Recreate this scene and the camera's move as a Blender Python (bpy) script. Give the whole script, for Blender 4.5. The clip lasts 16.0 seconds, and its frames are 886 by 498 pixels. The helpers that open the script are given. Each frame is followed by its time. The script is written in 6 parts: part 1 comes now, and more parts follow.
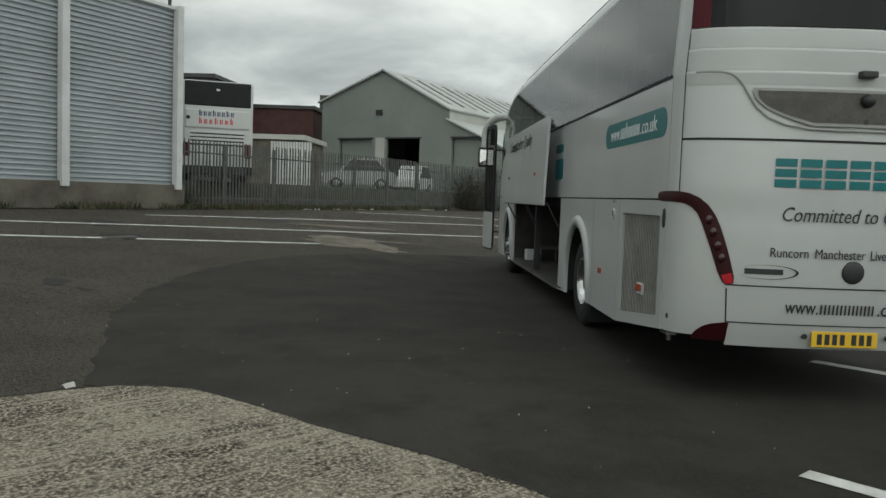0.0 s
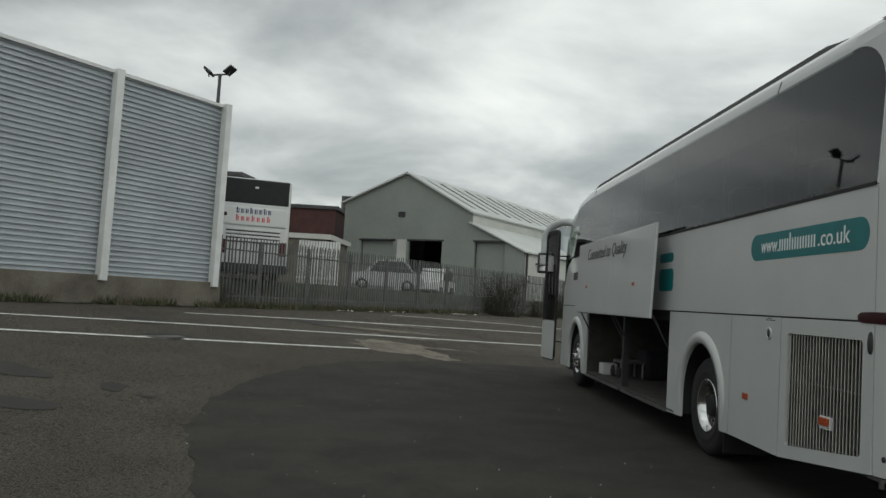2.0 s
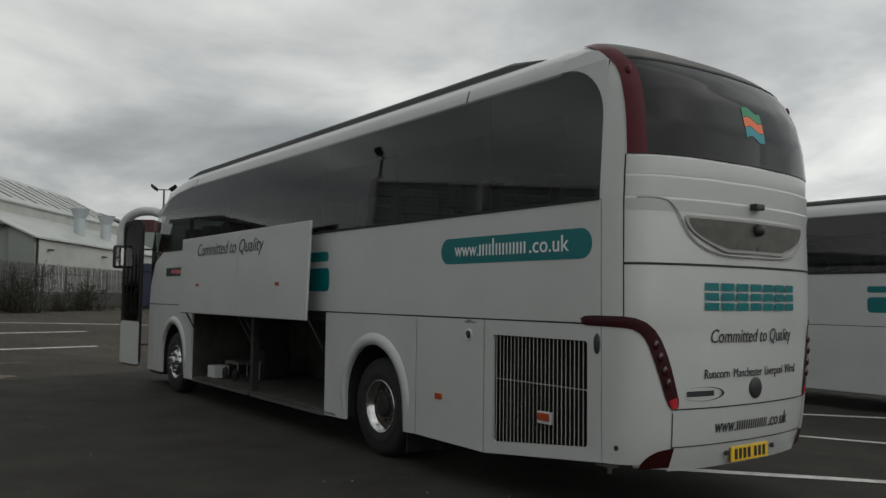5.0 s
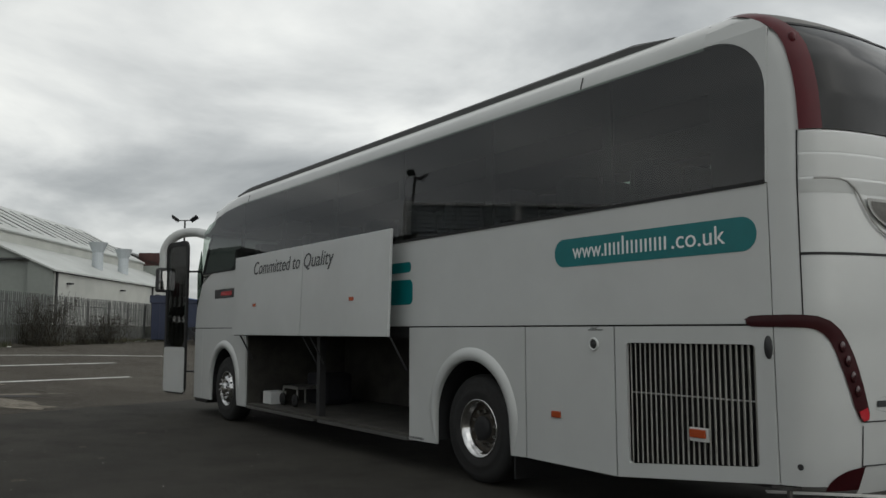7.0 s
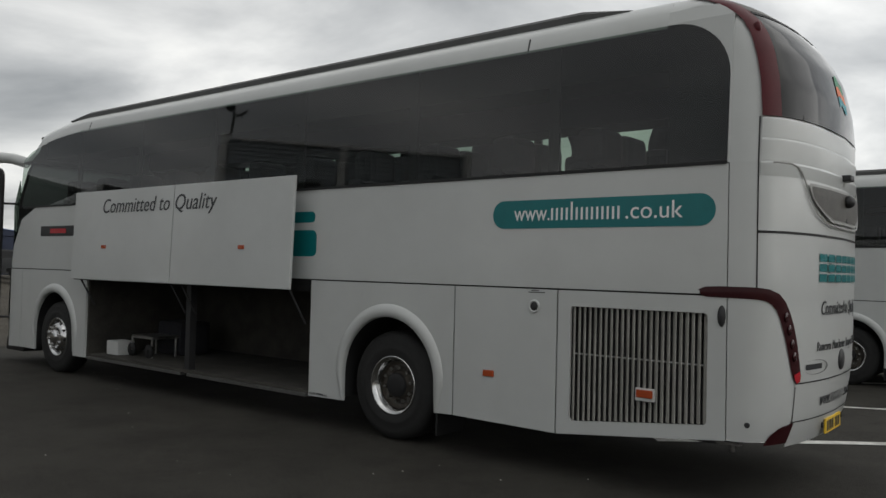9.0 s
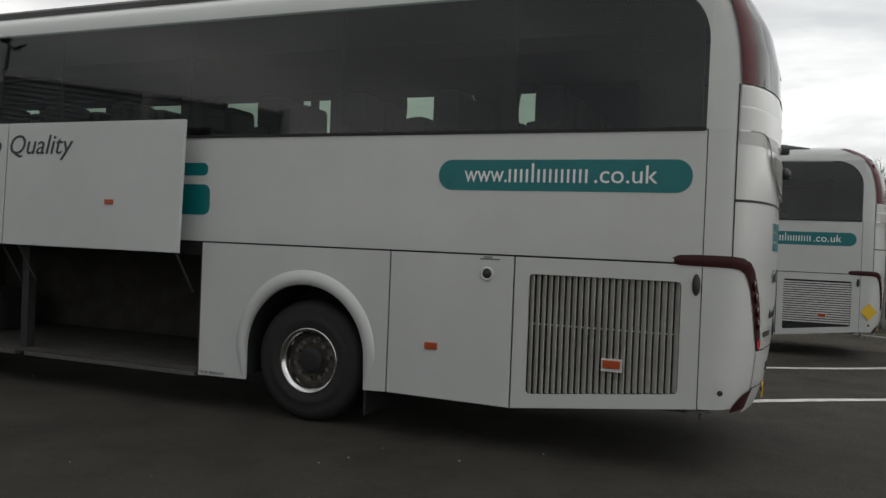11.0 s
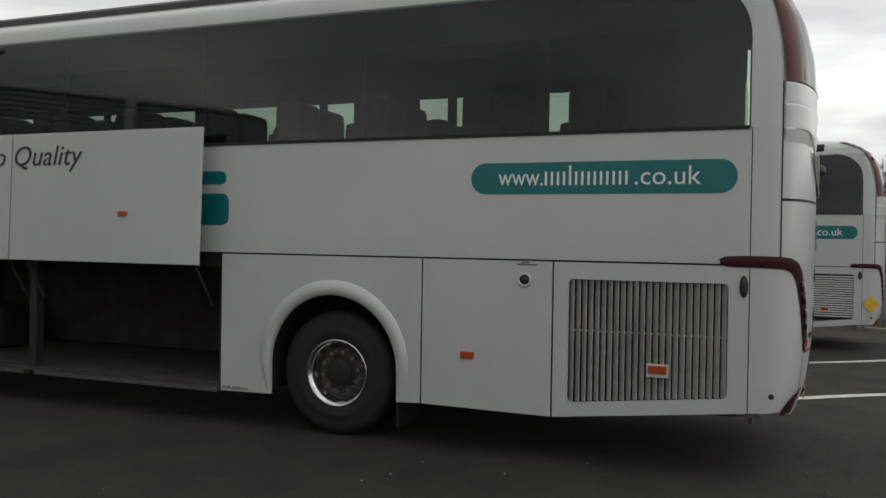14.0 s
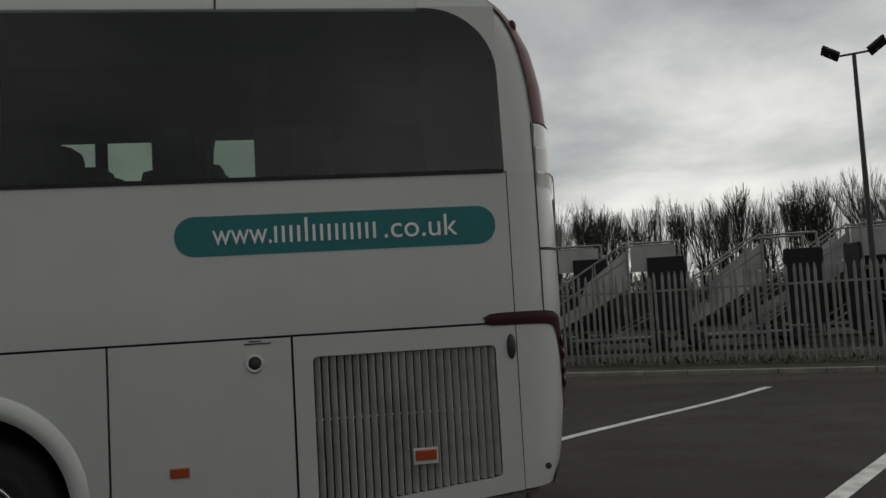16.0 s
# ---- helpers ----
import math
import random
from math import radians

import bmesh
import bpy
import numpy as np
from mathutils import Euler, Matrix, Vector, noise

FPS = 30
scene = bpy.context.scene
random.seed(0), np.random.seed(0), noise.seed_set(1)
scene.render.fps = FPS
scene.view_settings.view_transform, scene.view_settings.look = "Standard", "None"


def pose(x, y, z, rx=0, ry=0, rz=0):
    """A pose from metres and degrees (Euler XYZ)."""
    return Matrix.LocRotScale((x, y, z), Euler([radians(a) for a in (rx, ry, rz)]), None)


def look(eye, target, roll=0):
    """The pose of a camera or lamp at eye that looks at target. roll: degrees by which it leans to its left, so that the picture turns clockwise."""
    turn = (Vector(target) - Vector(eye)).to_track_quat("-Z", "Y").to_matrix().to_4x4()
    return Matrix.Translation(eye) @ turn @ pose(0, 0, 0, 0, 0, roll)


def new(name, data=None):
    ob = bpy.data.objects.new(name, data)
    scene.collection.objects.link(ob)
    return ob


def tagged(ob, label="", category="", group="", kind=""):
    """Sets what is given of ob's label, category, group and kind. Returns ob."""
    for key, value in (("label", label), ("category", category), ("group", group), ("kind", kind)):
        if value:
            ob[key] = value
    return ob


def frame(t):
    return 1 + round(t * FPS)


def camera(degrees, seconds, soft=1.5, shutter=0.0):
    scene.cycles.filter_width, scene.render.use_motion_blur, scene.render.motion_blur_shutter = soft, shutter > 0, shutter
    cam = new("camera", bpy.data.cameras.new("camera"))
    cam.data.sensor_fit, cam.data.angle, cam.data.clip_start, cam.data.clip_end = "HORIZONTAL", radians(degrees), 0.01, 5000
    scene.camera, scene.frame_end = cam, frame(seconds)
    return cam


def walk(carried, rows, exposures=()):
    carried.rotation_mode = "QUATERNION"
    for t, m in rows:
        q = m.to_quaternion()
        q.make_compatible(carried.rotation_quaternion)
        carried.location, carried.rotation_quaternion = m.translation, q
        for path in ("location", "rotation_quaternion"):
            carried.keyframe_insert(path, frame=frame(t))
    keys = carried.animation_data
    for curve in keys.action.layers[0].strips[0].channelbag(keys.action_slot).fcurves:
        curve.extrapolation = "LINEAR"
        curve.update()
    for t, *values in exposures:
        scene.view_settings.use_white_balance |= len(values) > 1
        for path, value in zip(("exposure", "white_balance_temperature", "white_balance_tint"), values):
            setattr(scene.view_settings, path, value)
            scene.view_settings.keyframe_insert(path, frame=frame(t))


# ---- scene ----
cam = camera(58.3, 16.0)
PATH = [
    (0, (5.681, -2.015, 1.48), (3.687, -1.924, 1.349), 2.0),
    (0.5, (5.56, -2.187, 1.403), (3.562, -2.113, 1.357), 5.0),
    (1, (5.496, -2.51, 1.448), (3.498, -2.492, 1.359), 5.1),
    (1.5, (5.192, -2.801, 1.512), (3.194, -2.753, 1.445), 3.4),
    (2, (4.827, -3.106, 1.494), (2.832, -3.044, 1.619), 3.6),
    (2.5, (4.997, -3.437, 1.477), (3.002, -3.306, 1.529), 3.6),
    (3, (4.655, -3.714, 1.566), (2.765, -3.062, 1.563), 3.5),
    (3.5, (4.256, -3.792, 1.649), (2.421, -2.995, 1.623), 3.7),
    (4, (3.952, -4.059, 1.712), (2.207, -3.083, 1.758), 3.4),
    (6.5, (2.911, -4.713, 1.58), (1.357, -3.461, 1.72), -0.3),
    (7, (2.517, -4.803, 1.496), (0.904, -3.638, 1.697), -0.1),
    (7.5, (2.484, -5.302, 1.677), (0.84, -4.164, 1.734), -1.3),
    (8, (2.185, -5.514, 1.662), (0.72, -4.153, 1.731), 0.4),
    (8.5, (1.817, -5.494, 1.675), (0.446, -4.037, 1.688), 0.9),
    (9, (1.454, -5.664, 1.651), (0.214, -4.095, 1.705), 1.4),
    (9.5, (1.107, -5.87, 1.667), (-0.012, -4.212, 1.673), 1.2),
    (10, (0.554, -5.844, 1.57), (-0.328, -4.049, 1.567), 1.9),
    (12.5, (-0.252, -5.874, 1.711), (-0.963, -4.005, 1.677), 2.3),
    (13, (-0.306, -5.947, 1.709), (-1.043, -4.089, 1.648), 1.7),
    (13.5, (-0.354, -5.987, 1.69), (-1.079, -4.123, 1.626), 1.3),
    (14, (-0.528, -5.845, 1.662), (-1.225, -3.97, 1.64), 0.9),
    (14.5, (-0.754, -5.745, 1.658), (-1.29, -3.818, 1.664), 0.9),
    (15, (-1.033, -5.426, 1.592), (-1.188, -3.432, 1.556), 0.0),
    (15.5, (-1.467, -5.174, 1.618), (-1.247, -3.187, 1.665), -1.1),
    (16, (-1.582, -4.844, 1.672), (-1.295, -2.869, 1.805), -3.3),
]
EXPOSURES = [(0, 0.2, 6400, 2), (1, 0.22, 6400, 3), (2, 0.14, 6400, 4), (3, 0.05, 6450, 6), (3.5, -0.2, 6500, 7), (4, -0.2, 6500, 8), (6.5, -0.2, 6450, 8), (7, 0.1, 6450, 8), (9, 0.1, 6500, 10), (9.5, 0.35, 6520, 10), (10, 0.22, 6550, 10), (12.5, 0.35, 6550, 11), (13.0, 0.1, 6580, 10), (13.5, 0.32, 6590, 10), (14.0, 0.25, 6600, 10), (14.5, 0.32, 6600, 10), (15.0, 0.1, 6600, 10), (16, -0.5, 6600, 9)]
walk(cam, [(t, look(eye, target, roll)) for t, eye, target, roll in PATH], EXPOSURES)

# ---------------------------------------------------------------- light
world = bpy.data.worlds.new("overcast_sky")
scene.world = world
world.use_nodes = True
wn = world.node_tree.nodes
wl = world.node_tree.links
wn.clear()
w_out = wn.new("ShaderNodeOutputWorld")
w_bg = wn.new("ShaderNodeBackground")
w_sky = wn.new("ShaderNodeTexSky")
w_sky.sky_type, w_sky.sun_disc = "NISHITA", False
w_sky.sun_elevation, w_sky.sun_rotation = radians(33), radians(67)
w_co = wn.new("ShaderNodeTexCoord")
w_sep = wn.new("ShaderNodeSeparateXYZ")
wl.new(w_co.outputs["Generated"], w_sep.inputs[0])
w_up = wn.new("ShaderNodeMath"); w_up.operation = "MAXIMUM"; w_up.inputs[1].default_value = 0.0
wl.new(w_sep.outputs["Z"], w_up.inputs[0])
w_den = wn.new("ShaderNodeMath"); w_den.operation = "ADD"; w_den.inputs[1].default_value = 0.22
wl.new(w_up.outputs[0], w_den.inputs[0])
w_dx = wn.new("ShaderNodeMath"); w_dx.operation = "DIVIDE"
w_dy = wn.new("ShaderNodeMath"); w_dy.operation = "DIVIDE"
wl.new(w_sep.outputs["X"], w_dx.inputs[0]); wl.new(w_den.outputs[0], w_dx.inputs[1])
wl.new(w_sep.outputs["Y"], w_dy.inputs[0]); wl.new(w_den.outputs[0], w_dy.inputs[1])
w_cmb = wn.new("ShaderNodeCombineXYZ")
wl.new(w_dx.outputs[0], w_cmb.inputs[0]); wl.new(w_dy.outputs[0], w_cmb.inputs[1])
w_noise = wn.new("ShaderNodeTexNoise")
w_noise.inputs["Scale"].default_value, w_noise.inputs["Detail"].default_value = 1.15, 8.0
w_noise.inputs["Roughness"].default_value, w_noise.inputs["Distortion"].default_value = 0.52, 0.35
wl.new(w_cmb.outputs[0], w_noise.inputs["Vector"])
w_ramp = wn.new("ShaderNodeValToRGB")
cr = w_ramp.color_ramp
cr.elements[0].position, cr.elements[0].color = 0.30, (0.29, 0.30, 0.305, 1)
cr.elements[1].position, cr.elements[1].color = 0.74, (1.05, 1.04, 0.99, 1)
e = cr.elements.new(0.46); e.color = (0.50, 0.508, 0.505, 1)
e = cr.elements.new(0.58); e.color = (0.74, 0.742, 0.725, 1)
wl.new(w_noise.outputs["Fac"], w_ramp.inputs["Fac"])
w_mix = wn.new("ShaderNodeMixRGB")
w_mix.inputs["Fac"].default_value = 0.94
w_sc = wn.new("ShaderNodeMixRGB"); w_sc.blend_type = "MULTIPLY"; w_sc.inputs["Fac"].default_value = 1.0
w_sc.inputs["Color2"].default_value = (0.12, 0.12, 0.12, 1)
wl.new(w_sky.outputs["Color"], w_sc.inputs["Color1"])
wl.new(w_sc.outputs[0], w_mix.inputs["Color1"]); wl.new(w_ramp.outputs["Color"], w_mix.inputs["Color2"])
# the cloud is thinner towards the hidden sun, over +x and +y
w_lean = wn.new("ShaderNodeVectorMath"); w_lean.operation = "DOT_PRODUCT"
w_lean.inputs[1].default_value = (0.42, 0.52, 0.25)
wl.new(w_co.outputs["Generated"], w_lean.inputs[0])
w_thin = wn.new("ShaderNodeMapRange")
w_thin.inputs["From Min"].default_value, w_thin.inputs["From Max"].default_value = -0.7, 0.7
w_thin.inputs["To Min"].default_value, w_thin.inputs["To Max"].default_value = 0.76, 1.40
wl.new(w_lean.outputs["Value"], w_thin.inputs["Value"])
w_veil = wn.new("ShaderNodeVectorMath"); w_veil.operation = "SCALE"
wl.new(w_mix.outputs[0], w_veil.inputs[0]); wl.new(w_thin.outputs[0], w_veil.inputs["Scale"])
wl.new(w_veil.outputs[0], w_bg.inputs["Color"])
w_bg.inputs["Strength"].default_value = 0.98
wl.new(w_bg.outputs[0], w_out.inputs["Surface"])

sun = new("sun", bpy.data.lights.new("sun", "SUN"))
sun.data.energy, sun.data.angle, sun.data.color = 0.62, radians(80), (1.0, 0.97, 0.92)
sun.matrix_world = look((42, 18, 30), (0, 0, 0))


# ---------------------------------------------------------------- materials
def mat(name, color, rough=0.5, metal=0.0, vary=0.0, scale=6.0, bump=0.0, bscale=60.0, color2=None, spec=0.5, coat=0.0):
    """A surface with two scales of colour variation and a fine relief."""
    m = bpy.data.materials.new(name)
    m.use_nodes = True
    nt = m.node_tree
    n, l = nt.nodes, nt.links
    b = n["Principled BSDF"]
    b.inputs["Base Color"].default_value = (*color, 1)
    b.inputs["Roughness"].default_value, b.inputs["Metallic"].default_value = rough, metal
    b.inputs["Specular IOR Level"].default_value = spec
    b.inputs["Coat Weight"].default_value = coat
    b.inputs["Coat Roughness"].default_value = 0.06
    if vary or bump or color2:
        co = n.new("ShaderNodeNewGeometry")
        big = n.new("ShaderNodeTexNoise")
        big.inputs["Scale"].default_value, big.inputs["Detail"].default_value = scale, 6.0
        l.new(co.outputs["Position"], big.inputs["Vector"])
        fine = n.new("ShaderNodeTexNoise")
        fine.inputs["Scale"].default_value, fine.inputs["Detail"].default_value = bscale, 4.0
        l.new(co.outputs["Position"], fine.inputs["Vector"])
        ramp = n.new("ShaderNodeMapRange")
        ramp.inputs["From Min"].default_value, ramp.inputs["From Max"].default_value = 0.35, 0.65
        l.new(big.outputs["Fac"], ramp.inputs["Value"])
        mix = n.new("ShaderNodeMixRGB")
        c2 = color2 or tuple(c * (1 - vary) for c in color)
        mix.inputs["Color1"].default_value, mix.inputs["Color2"].default_value = (*color, 1), (*c2, 1)
        l.new(ramp.outputs[0], mix.inputs["Fac"])
        mul = n.new("ShaderNodeMixRGB"); mul.blend_type = "MULTIPLY"; mul.inputs["Fac"].default_value = min(1.0, vary * 1.5)
        l.new(mix.outputs[0], mul.inputs["Color1"]); l.new(fine.outputs["Fac"], mul.inputs["Color2"])
        l.new(mul.outputs[0], b.inputs["Base Color"])
        if bump:
            bp = n.new("ShaderNodeBump")
            bp.inputs["Strength"].default_value, bp.inputs["Distance"].default_value = bump, 0.02
            l.new(fine.outputs["Fac"], bp.inputs["Height"]); l.new(bp.outputs[0], b.inputs["Normal"])
    return m


def glass(name, tint, rough=0.0, ior=1.45):
    """Tinted window glass: see-through by its tint, with a mirror-like surface."""
    m = bpy.data.materials.new(name)
    m.use_nodes = True
    n, l = m.node_tree.nodes, m.node_tree.links
    n.clear()
    out = n.new("ShaderNodeOutputMaterial")
    tr = n.new("ShaderNodeBsdfTransparent"); tr.inputs["Color"].default_value = (*tint, 1)
    gl = n.new("ShaderNodeBsdfGlossy"); gl.inputs["Roughness"].default_value = rough
    fr = n.new("ShaderNodeFresnel"); fr.inputs["IOR"].default_value = ior
    mx = n.new("ShaderNodeMixShader")
    l.new(fr.outputs[0], mx.inputs[0]); l.new(tr.outputs[0], mx.inputs[1]); l.new(gl.outputs[0], mx.inputs[2])
    l.new(mx.outputs[0], out.inputs["Surface"])
    return m


def speckled(name, base, light, dark, grain=110.0, stain=1.4, rough=0.88, contrast=0.5, bump=0.5, tone=None, streak=None, spec=0.2):
    """Worn tarmac or concrete: aggregate specks over stains of two sizes, with a grainy relief."""
    m = bpy.data.materials.new(name)
    m.use_nodes = True
    n, l = m.node_tree.nodes, m.node_tree.links
    bs = n["Principled BSDF"]
    bs.inputs["Roughness"].default_value = rough
    bs.inputs["Specular IOR Level"].default_value = spec
    co = n.new("ShaderNodeNewGeometry")

    def field(scale, detail, lo, hi, rg=0.6):
        t = n.new("ShaderNodeTexNoise")
        t.inputs["Scale"].default_value, t.inputs["Detail"].default_value, t.inputs["Roughness"].default_value = scale, detail, rg
        l.new(co.outputs["Position"], t.inputs["Vector"])
        r = n.new("ShaderNodeMapRange")
        r.inputs["From Min"].default_value, r.inputs["From Max"].default_value = lo, hi
        l.new(t.outputs["Fac"], r.inputs["Value"])
        return r.outputs[0]

    def blend(a, b_, fac, mode="MIX"):
        x = n.new("ShaderNodeMixRGB")
        x.blend_type = mode
        for slot, v in (("Color1", a), ("Color2", b_), ("Fac", fac)):
            if isinstance(v, tuple):
                x.inputs[slot].default_value = (*v, 1)
            elif isinstance(v, float):
                x.inputs[slot].default_value = v
            else:
                l.new(v, x.inputs[slot])
        return x.outputs[0]
    broad = blend(base, light, field(stain * 0.22, 5, 0.38, 0.66))
    patches = blend(broad, tone or dark, field(stain, 8, 0.44, 0.62, 0.72))
    k = n.new("ShaderNodeMath"); k.operation = "MULTIPLY"; k.inputs[1].default_value = contrast
    l.new(field(grain, 3, 0.46, 0.62, 0.7), k.inputs[0])
    k2 = n.new("ShaderNodeMath"); k2.operation = "MULTIPLY"; k2.inputs[1].default_value = contrast
    l.new(field(grain * 0.35, 4, 0.52, 0.68, 0.75), k2.inputs[0])
    col = blend(patches, tuple(min(1.0, c * 1.9) for c in light), k.outputs[0])
    col = blend(col, dark, k2.outputs[0])
    if streak:
        mp = n.new("ShaderNodeMapping")
        mp.vector_type = "TEXTURE"
        mp.inputs["Rotation"].default_value[2] = radians(streak)
        mp.inputs["Scale"].default_value = (2.6, 0.10, 1.0)
        l.new(co.outputs["Position"], mp.inputs["Vector"])
        st = n.new("ShaderNodeTexNoise")
        st.inputs["Scale"].default_value, st.inputs["Detail"].default_value = 2.2, 6.0
        l.new(mp.outputs[0], st.inputs["Vector"])
        sr = n.new("ShaderNodeMapRange")
        sr.inputs["From Min"].default_value, sr.inputs["From Max"].default_value, sr.inputs["To Max"].default_value = 0.54, 0.64, 0.7
        l.new(st.outputs["Fac"], sr.inputs["Value"])
        col = blend(col, tuple(c * 1.45 for c in light), sr.outputs[0])
    l.new(col, bs.inputs["Base Color"])
    bp = n.new("ShaderNodeBump")
    bp.inputs["Strength"].default_value, bp.inputs["Distance"].default_value = bump, 0.012
    l.new(field(grain * 0.6, 4, 0.3, 0.7), bp.inputs["Height"])
    l.new(bp.outputs[0], bs.inputs["Normal"])
    return m


WHITE = mat("white_coach_paint", (0.53, 0.545, 0.537), 0.28, vary=0.05, scale=0.9, bscale=5.0, coat=0.35, color2=(0.49, 0.503, 0.494))
WHITE2 = mat("off_white_metal", (0.66, 0.67, 0.66), 0.5, vary=0.12, scale=2.0, bscale=20.0)
MOULDSHADE = mat("grey_moulding_shade", (0.36, 0.362, 0.345), 0.45, vary=0.15, scale=5)
SLAT = mat("dusty_beige_slat_paint", (0.50, 0.49, 0.45), 0.5, vary=0.25, scale=3.0, bscale=18)
DARK = mat("black_rubber", (0.012, 0.012, 0.013), 0.7, vary=0.2, scale=8)
TRIM = mat("dark_grey_plastic", (0.03, 0.03, 0.032), 0.5, vary=0.2, scale=10)
DUSTROOF = mat("dusty_brown_grey_roof", (0.16, 0.155, 0.14), 0.55, vary=0.35, scale=4)
ROOFGREY = mat("dusty_roof_grey", (0.07, 0.072, 0.07), 0.6, vary=0.3, scale=3)
RED = mat("maroon_lamp_plastic", (0.085, 0.006, 0.011), 0.38, vary=0.15, scale=6, spec=0.25)
LAMPRED = mat("dark_maroon_lens", (0.042, 0.0045, 0.007), 0.35, vary=0.2, scale=8, spec=0.3)
LENSDARK = mat("dark_ruby_lens", (0.03, 0.004, 0.006), 0.25, coat=0.15)
REDLENS = mat("red_lens", (0.45, 0.02, 0.03), 0.12, coat=0.8)
TEAL = mat("teal_vinyl", (0.0, 0.16, 0.17), 0.35, vary=0.1, scale=5)
LETTERGREY = mat("dark_vinyl_lettering", (0.03, 0.032, 0.035), 0.4)
LETTERWHITE = mat("white_vinyl_lettering", (0.75, 0.77, 0.77), 0.4)
AMBER = mat("amber_lens", (0.36, 0.06, 0.015), 0.25, coat=0.5)
CHROME = mat("polished_wheel_steel", (0.75, 0.75, 0.75), 0.16, metal=1.0, vary=0.12, scale=30)
RUSTY = mat("brown_dusty_steel", (0.17, 0.15, 0.125), 0.5, metal=0.3, vary=0.4, scale=18)
STEEL = mat("dull_wheel_steel", (0.22, 0.21, 0.20), 0.45, metal=0.8, vary=0.3, scale=25)
TYRE = mat("tyre_rubber", (0.018, 0.018, 0.018), 0.75, vary=0.3, scale=14, bump=0.3, bscale=120)
GLASS = glass("tinted_coach_glass", (0.42, 0.49, 0.44), rough=0.02, ior=1.67)
GLASS2 = glass("dark_rear_glass", (0.05, 0.055, 0.055))
REARGLASS = mat("black_rear_glass", (0.006, 0.007, 0.008), 0.03, spec=0.22)
CLEAR = glass("door_glass", (0.6, 0.66, 0.64))
SEAT = mat("dark_seat_fabric", (0.018, 0.018, 0.024), 0.9, vary=0.3, scale=12)
INNER = mat("dark_interior_lining", (0.02, 0.021, 0.022), 0.85, vary=0.2, scale=5)
BAY = mat("luggage_bay_lining", (0.075, 0.070, 0.060), 0.9, vary=0.4, scale=4)
ALU = mat("worn_aluminium_sill", (0.42, 0.42, 0.41), 0.35, metal=0.9, vary=0.25, scale=20)
TARMAC = speckled("new_dark_tarmac", (0.030, 0.0285, 0.0245), (0.042, 0.0395, 0.033), (0.0195, 0.018, 0.0155), 95.0, 0.9, contrast=0.30, bump=0.4)
TARMAC_OLD = speckled("worn_grey_tarmac", (0.044, 0.0395, 0.032), (0.082, 0.074, 0.060), (0.010, 0.0085, 0.007), 52.0, 0.6, contrast=0.9, bump=1.6, tone=(0.036, 0.029, 0.023))
CONC = speckled("stained_yard_concrete", (0.135, 0.110, 0.074), (0.31, 0.28, 0.22), (0.020, 0.014, 0.011), 44.0, 0.85, contrast=0.95, bump=1.8, tone=(0.050, 0.034, 0.027), streak=134)
BROKEN = speckled("broken_tarmac", (0.12, 0.105, 0.085), (0.20, 0.18, 0.145), (0.05, 0.043, 0.035), 30.0, 2.0, contrast=0.5)
WALLCONC = mat("weathered_wall_concrete", (0.22, 0.20, 0.16), 0.9, vary=0.45, scale=1.2, bump=0.5, bscale=30, color2=(0.12, 0.105, 0.085))
LINEPAINT = mat("worn_road_paint", (0.80, 0.80, 0.76), 0.7, vary=0.18, scale=4.5, color2=(0.48, 0.47, 0.44), bump=0.3)
CLAD = mat("galvanised_cladding", (0.50, 0.54, 0.565), 0.45, metal=0.15, vary=0.14, scale=0.7, bscale=12)
FENCE = mat("weathered_dark_palisade", (0.136, 0.141, 0.136), 0.7, metal=0.2, vary=0.3, scale=3)
GALV = mat("galvanised_palisade", (0.33, 0.34, 0.33), 0.6, metal=0.2, vary=0.3, scale=3)
HALLG = mat("grey_green_cladding", (0.235, 0.255, 0.235), 0.6, vary=0.12, scale=0.35, bscale=4)
HALLROOF = mat("pale_roof_sheet", (0.50, 0.52, 0.50), 0.5, vary=0.15, scale=0.4)
HALLWHITE = mat("cream_wall_cladding", (0.52, 0.53, 0.49), 0.6, vary=0.15, scale=0.5)
BRICK = mat("dark_red_brick", (0.10, 0.045, 0.04), 0.9, vary=0.3, scale=1.5)
YELLOW = mat("yellow_plate", (0.75, 0.48, 0.03), 0.4)
EARTH = mat("weedy_verge_soil", (0.06, 0.052, 0.035), 0.95, vary=0.5, scale=1.2, bump=0.8, bscale=18, color2=(0.045, 0.06, 0.022))
BARK = mat("bare_bark", (0.06, 0.054, 0.043), 0.9, vary=0.4, scale=4)
BLUE = mat("navy_container_paint", (0.035, 0.045, 0.085), 0.5, vary=0.2, scale=1.0)
BLUELID = mat("blue_container_lid", (0.08, 0.15, 0.36), 0.5, vary=0.2, scale=2.0)


# ---------------------------------------------------------------- mesh helpers
def mesh_of(name, verts, faces, material, smooth=False):
    me = bpy.data.meshes.new(name)
    me.from_pydata([tuple(v) for v in verts], [], faces)
    me.validate()
    me.update()
    if material:
        me.materials.append(material)
    if smooth:
        for p in me.polygons:
            p.use_smooth = True
    return me


def put(name, verts, faces, material, parent=None, label="", smooth=False):
    ob = new(name, mesh_of(name, verts, faces, material, smooth))
    if parent:
        ob.parent = parent
    if label:
        tagged(ob, label)
    return ob


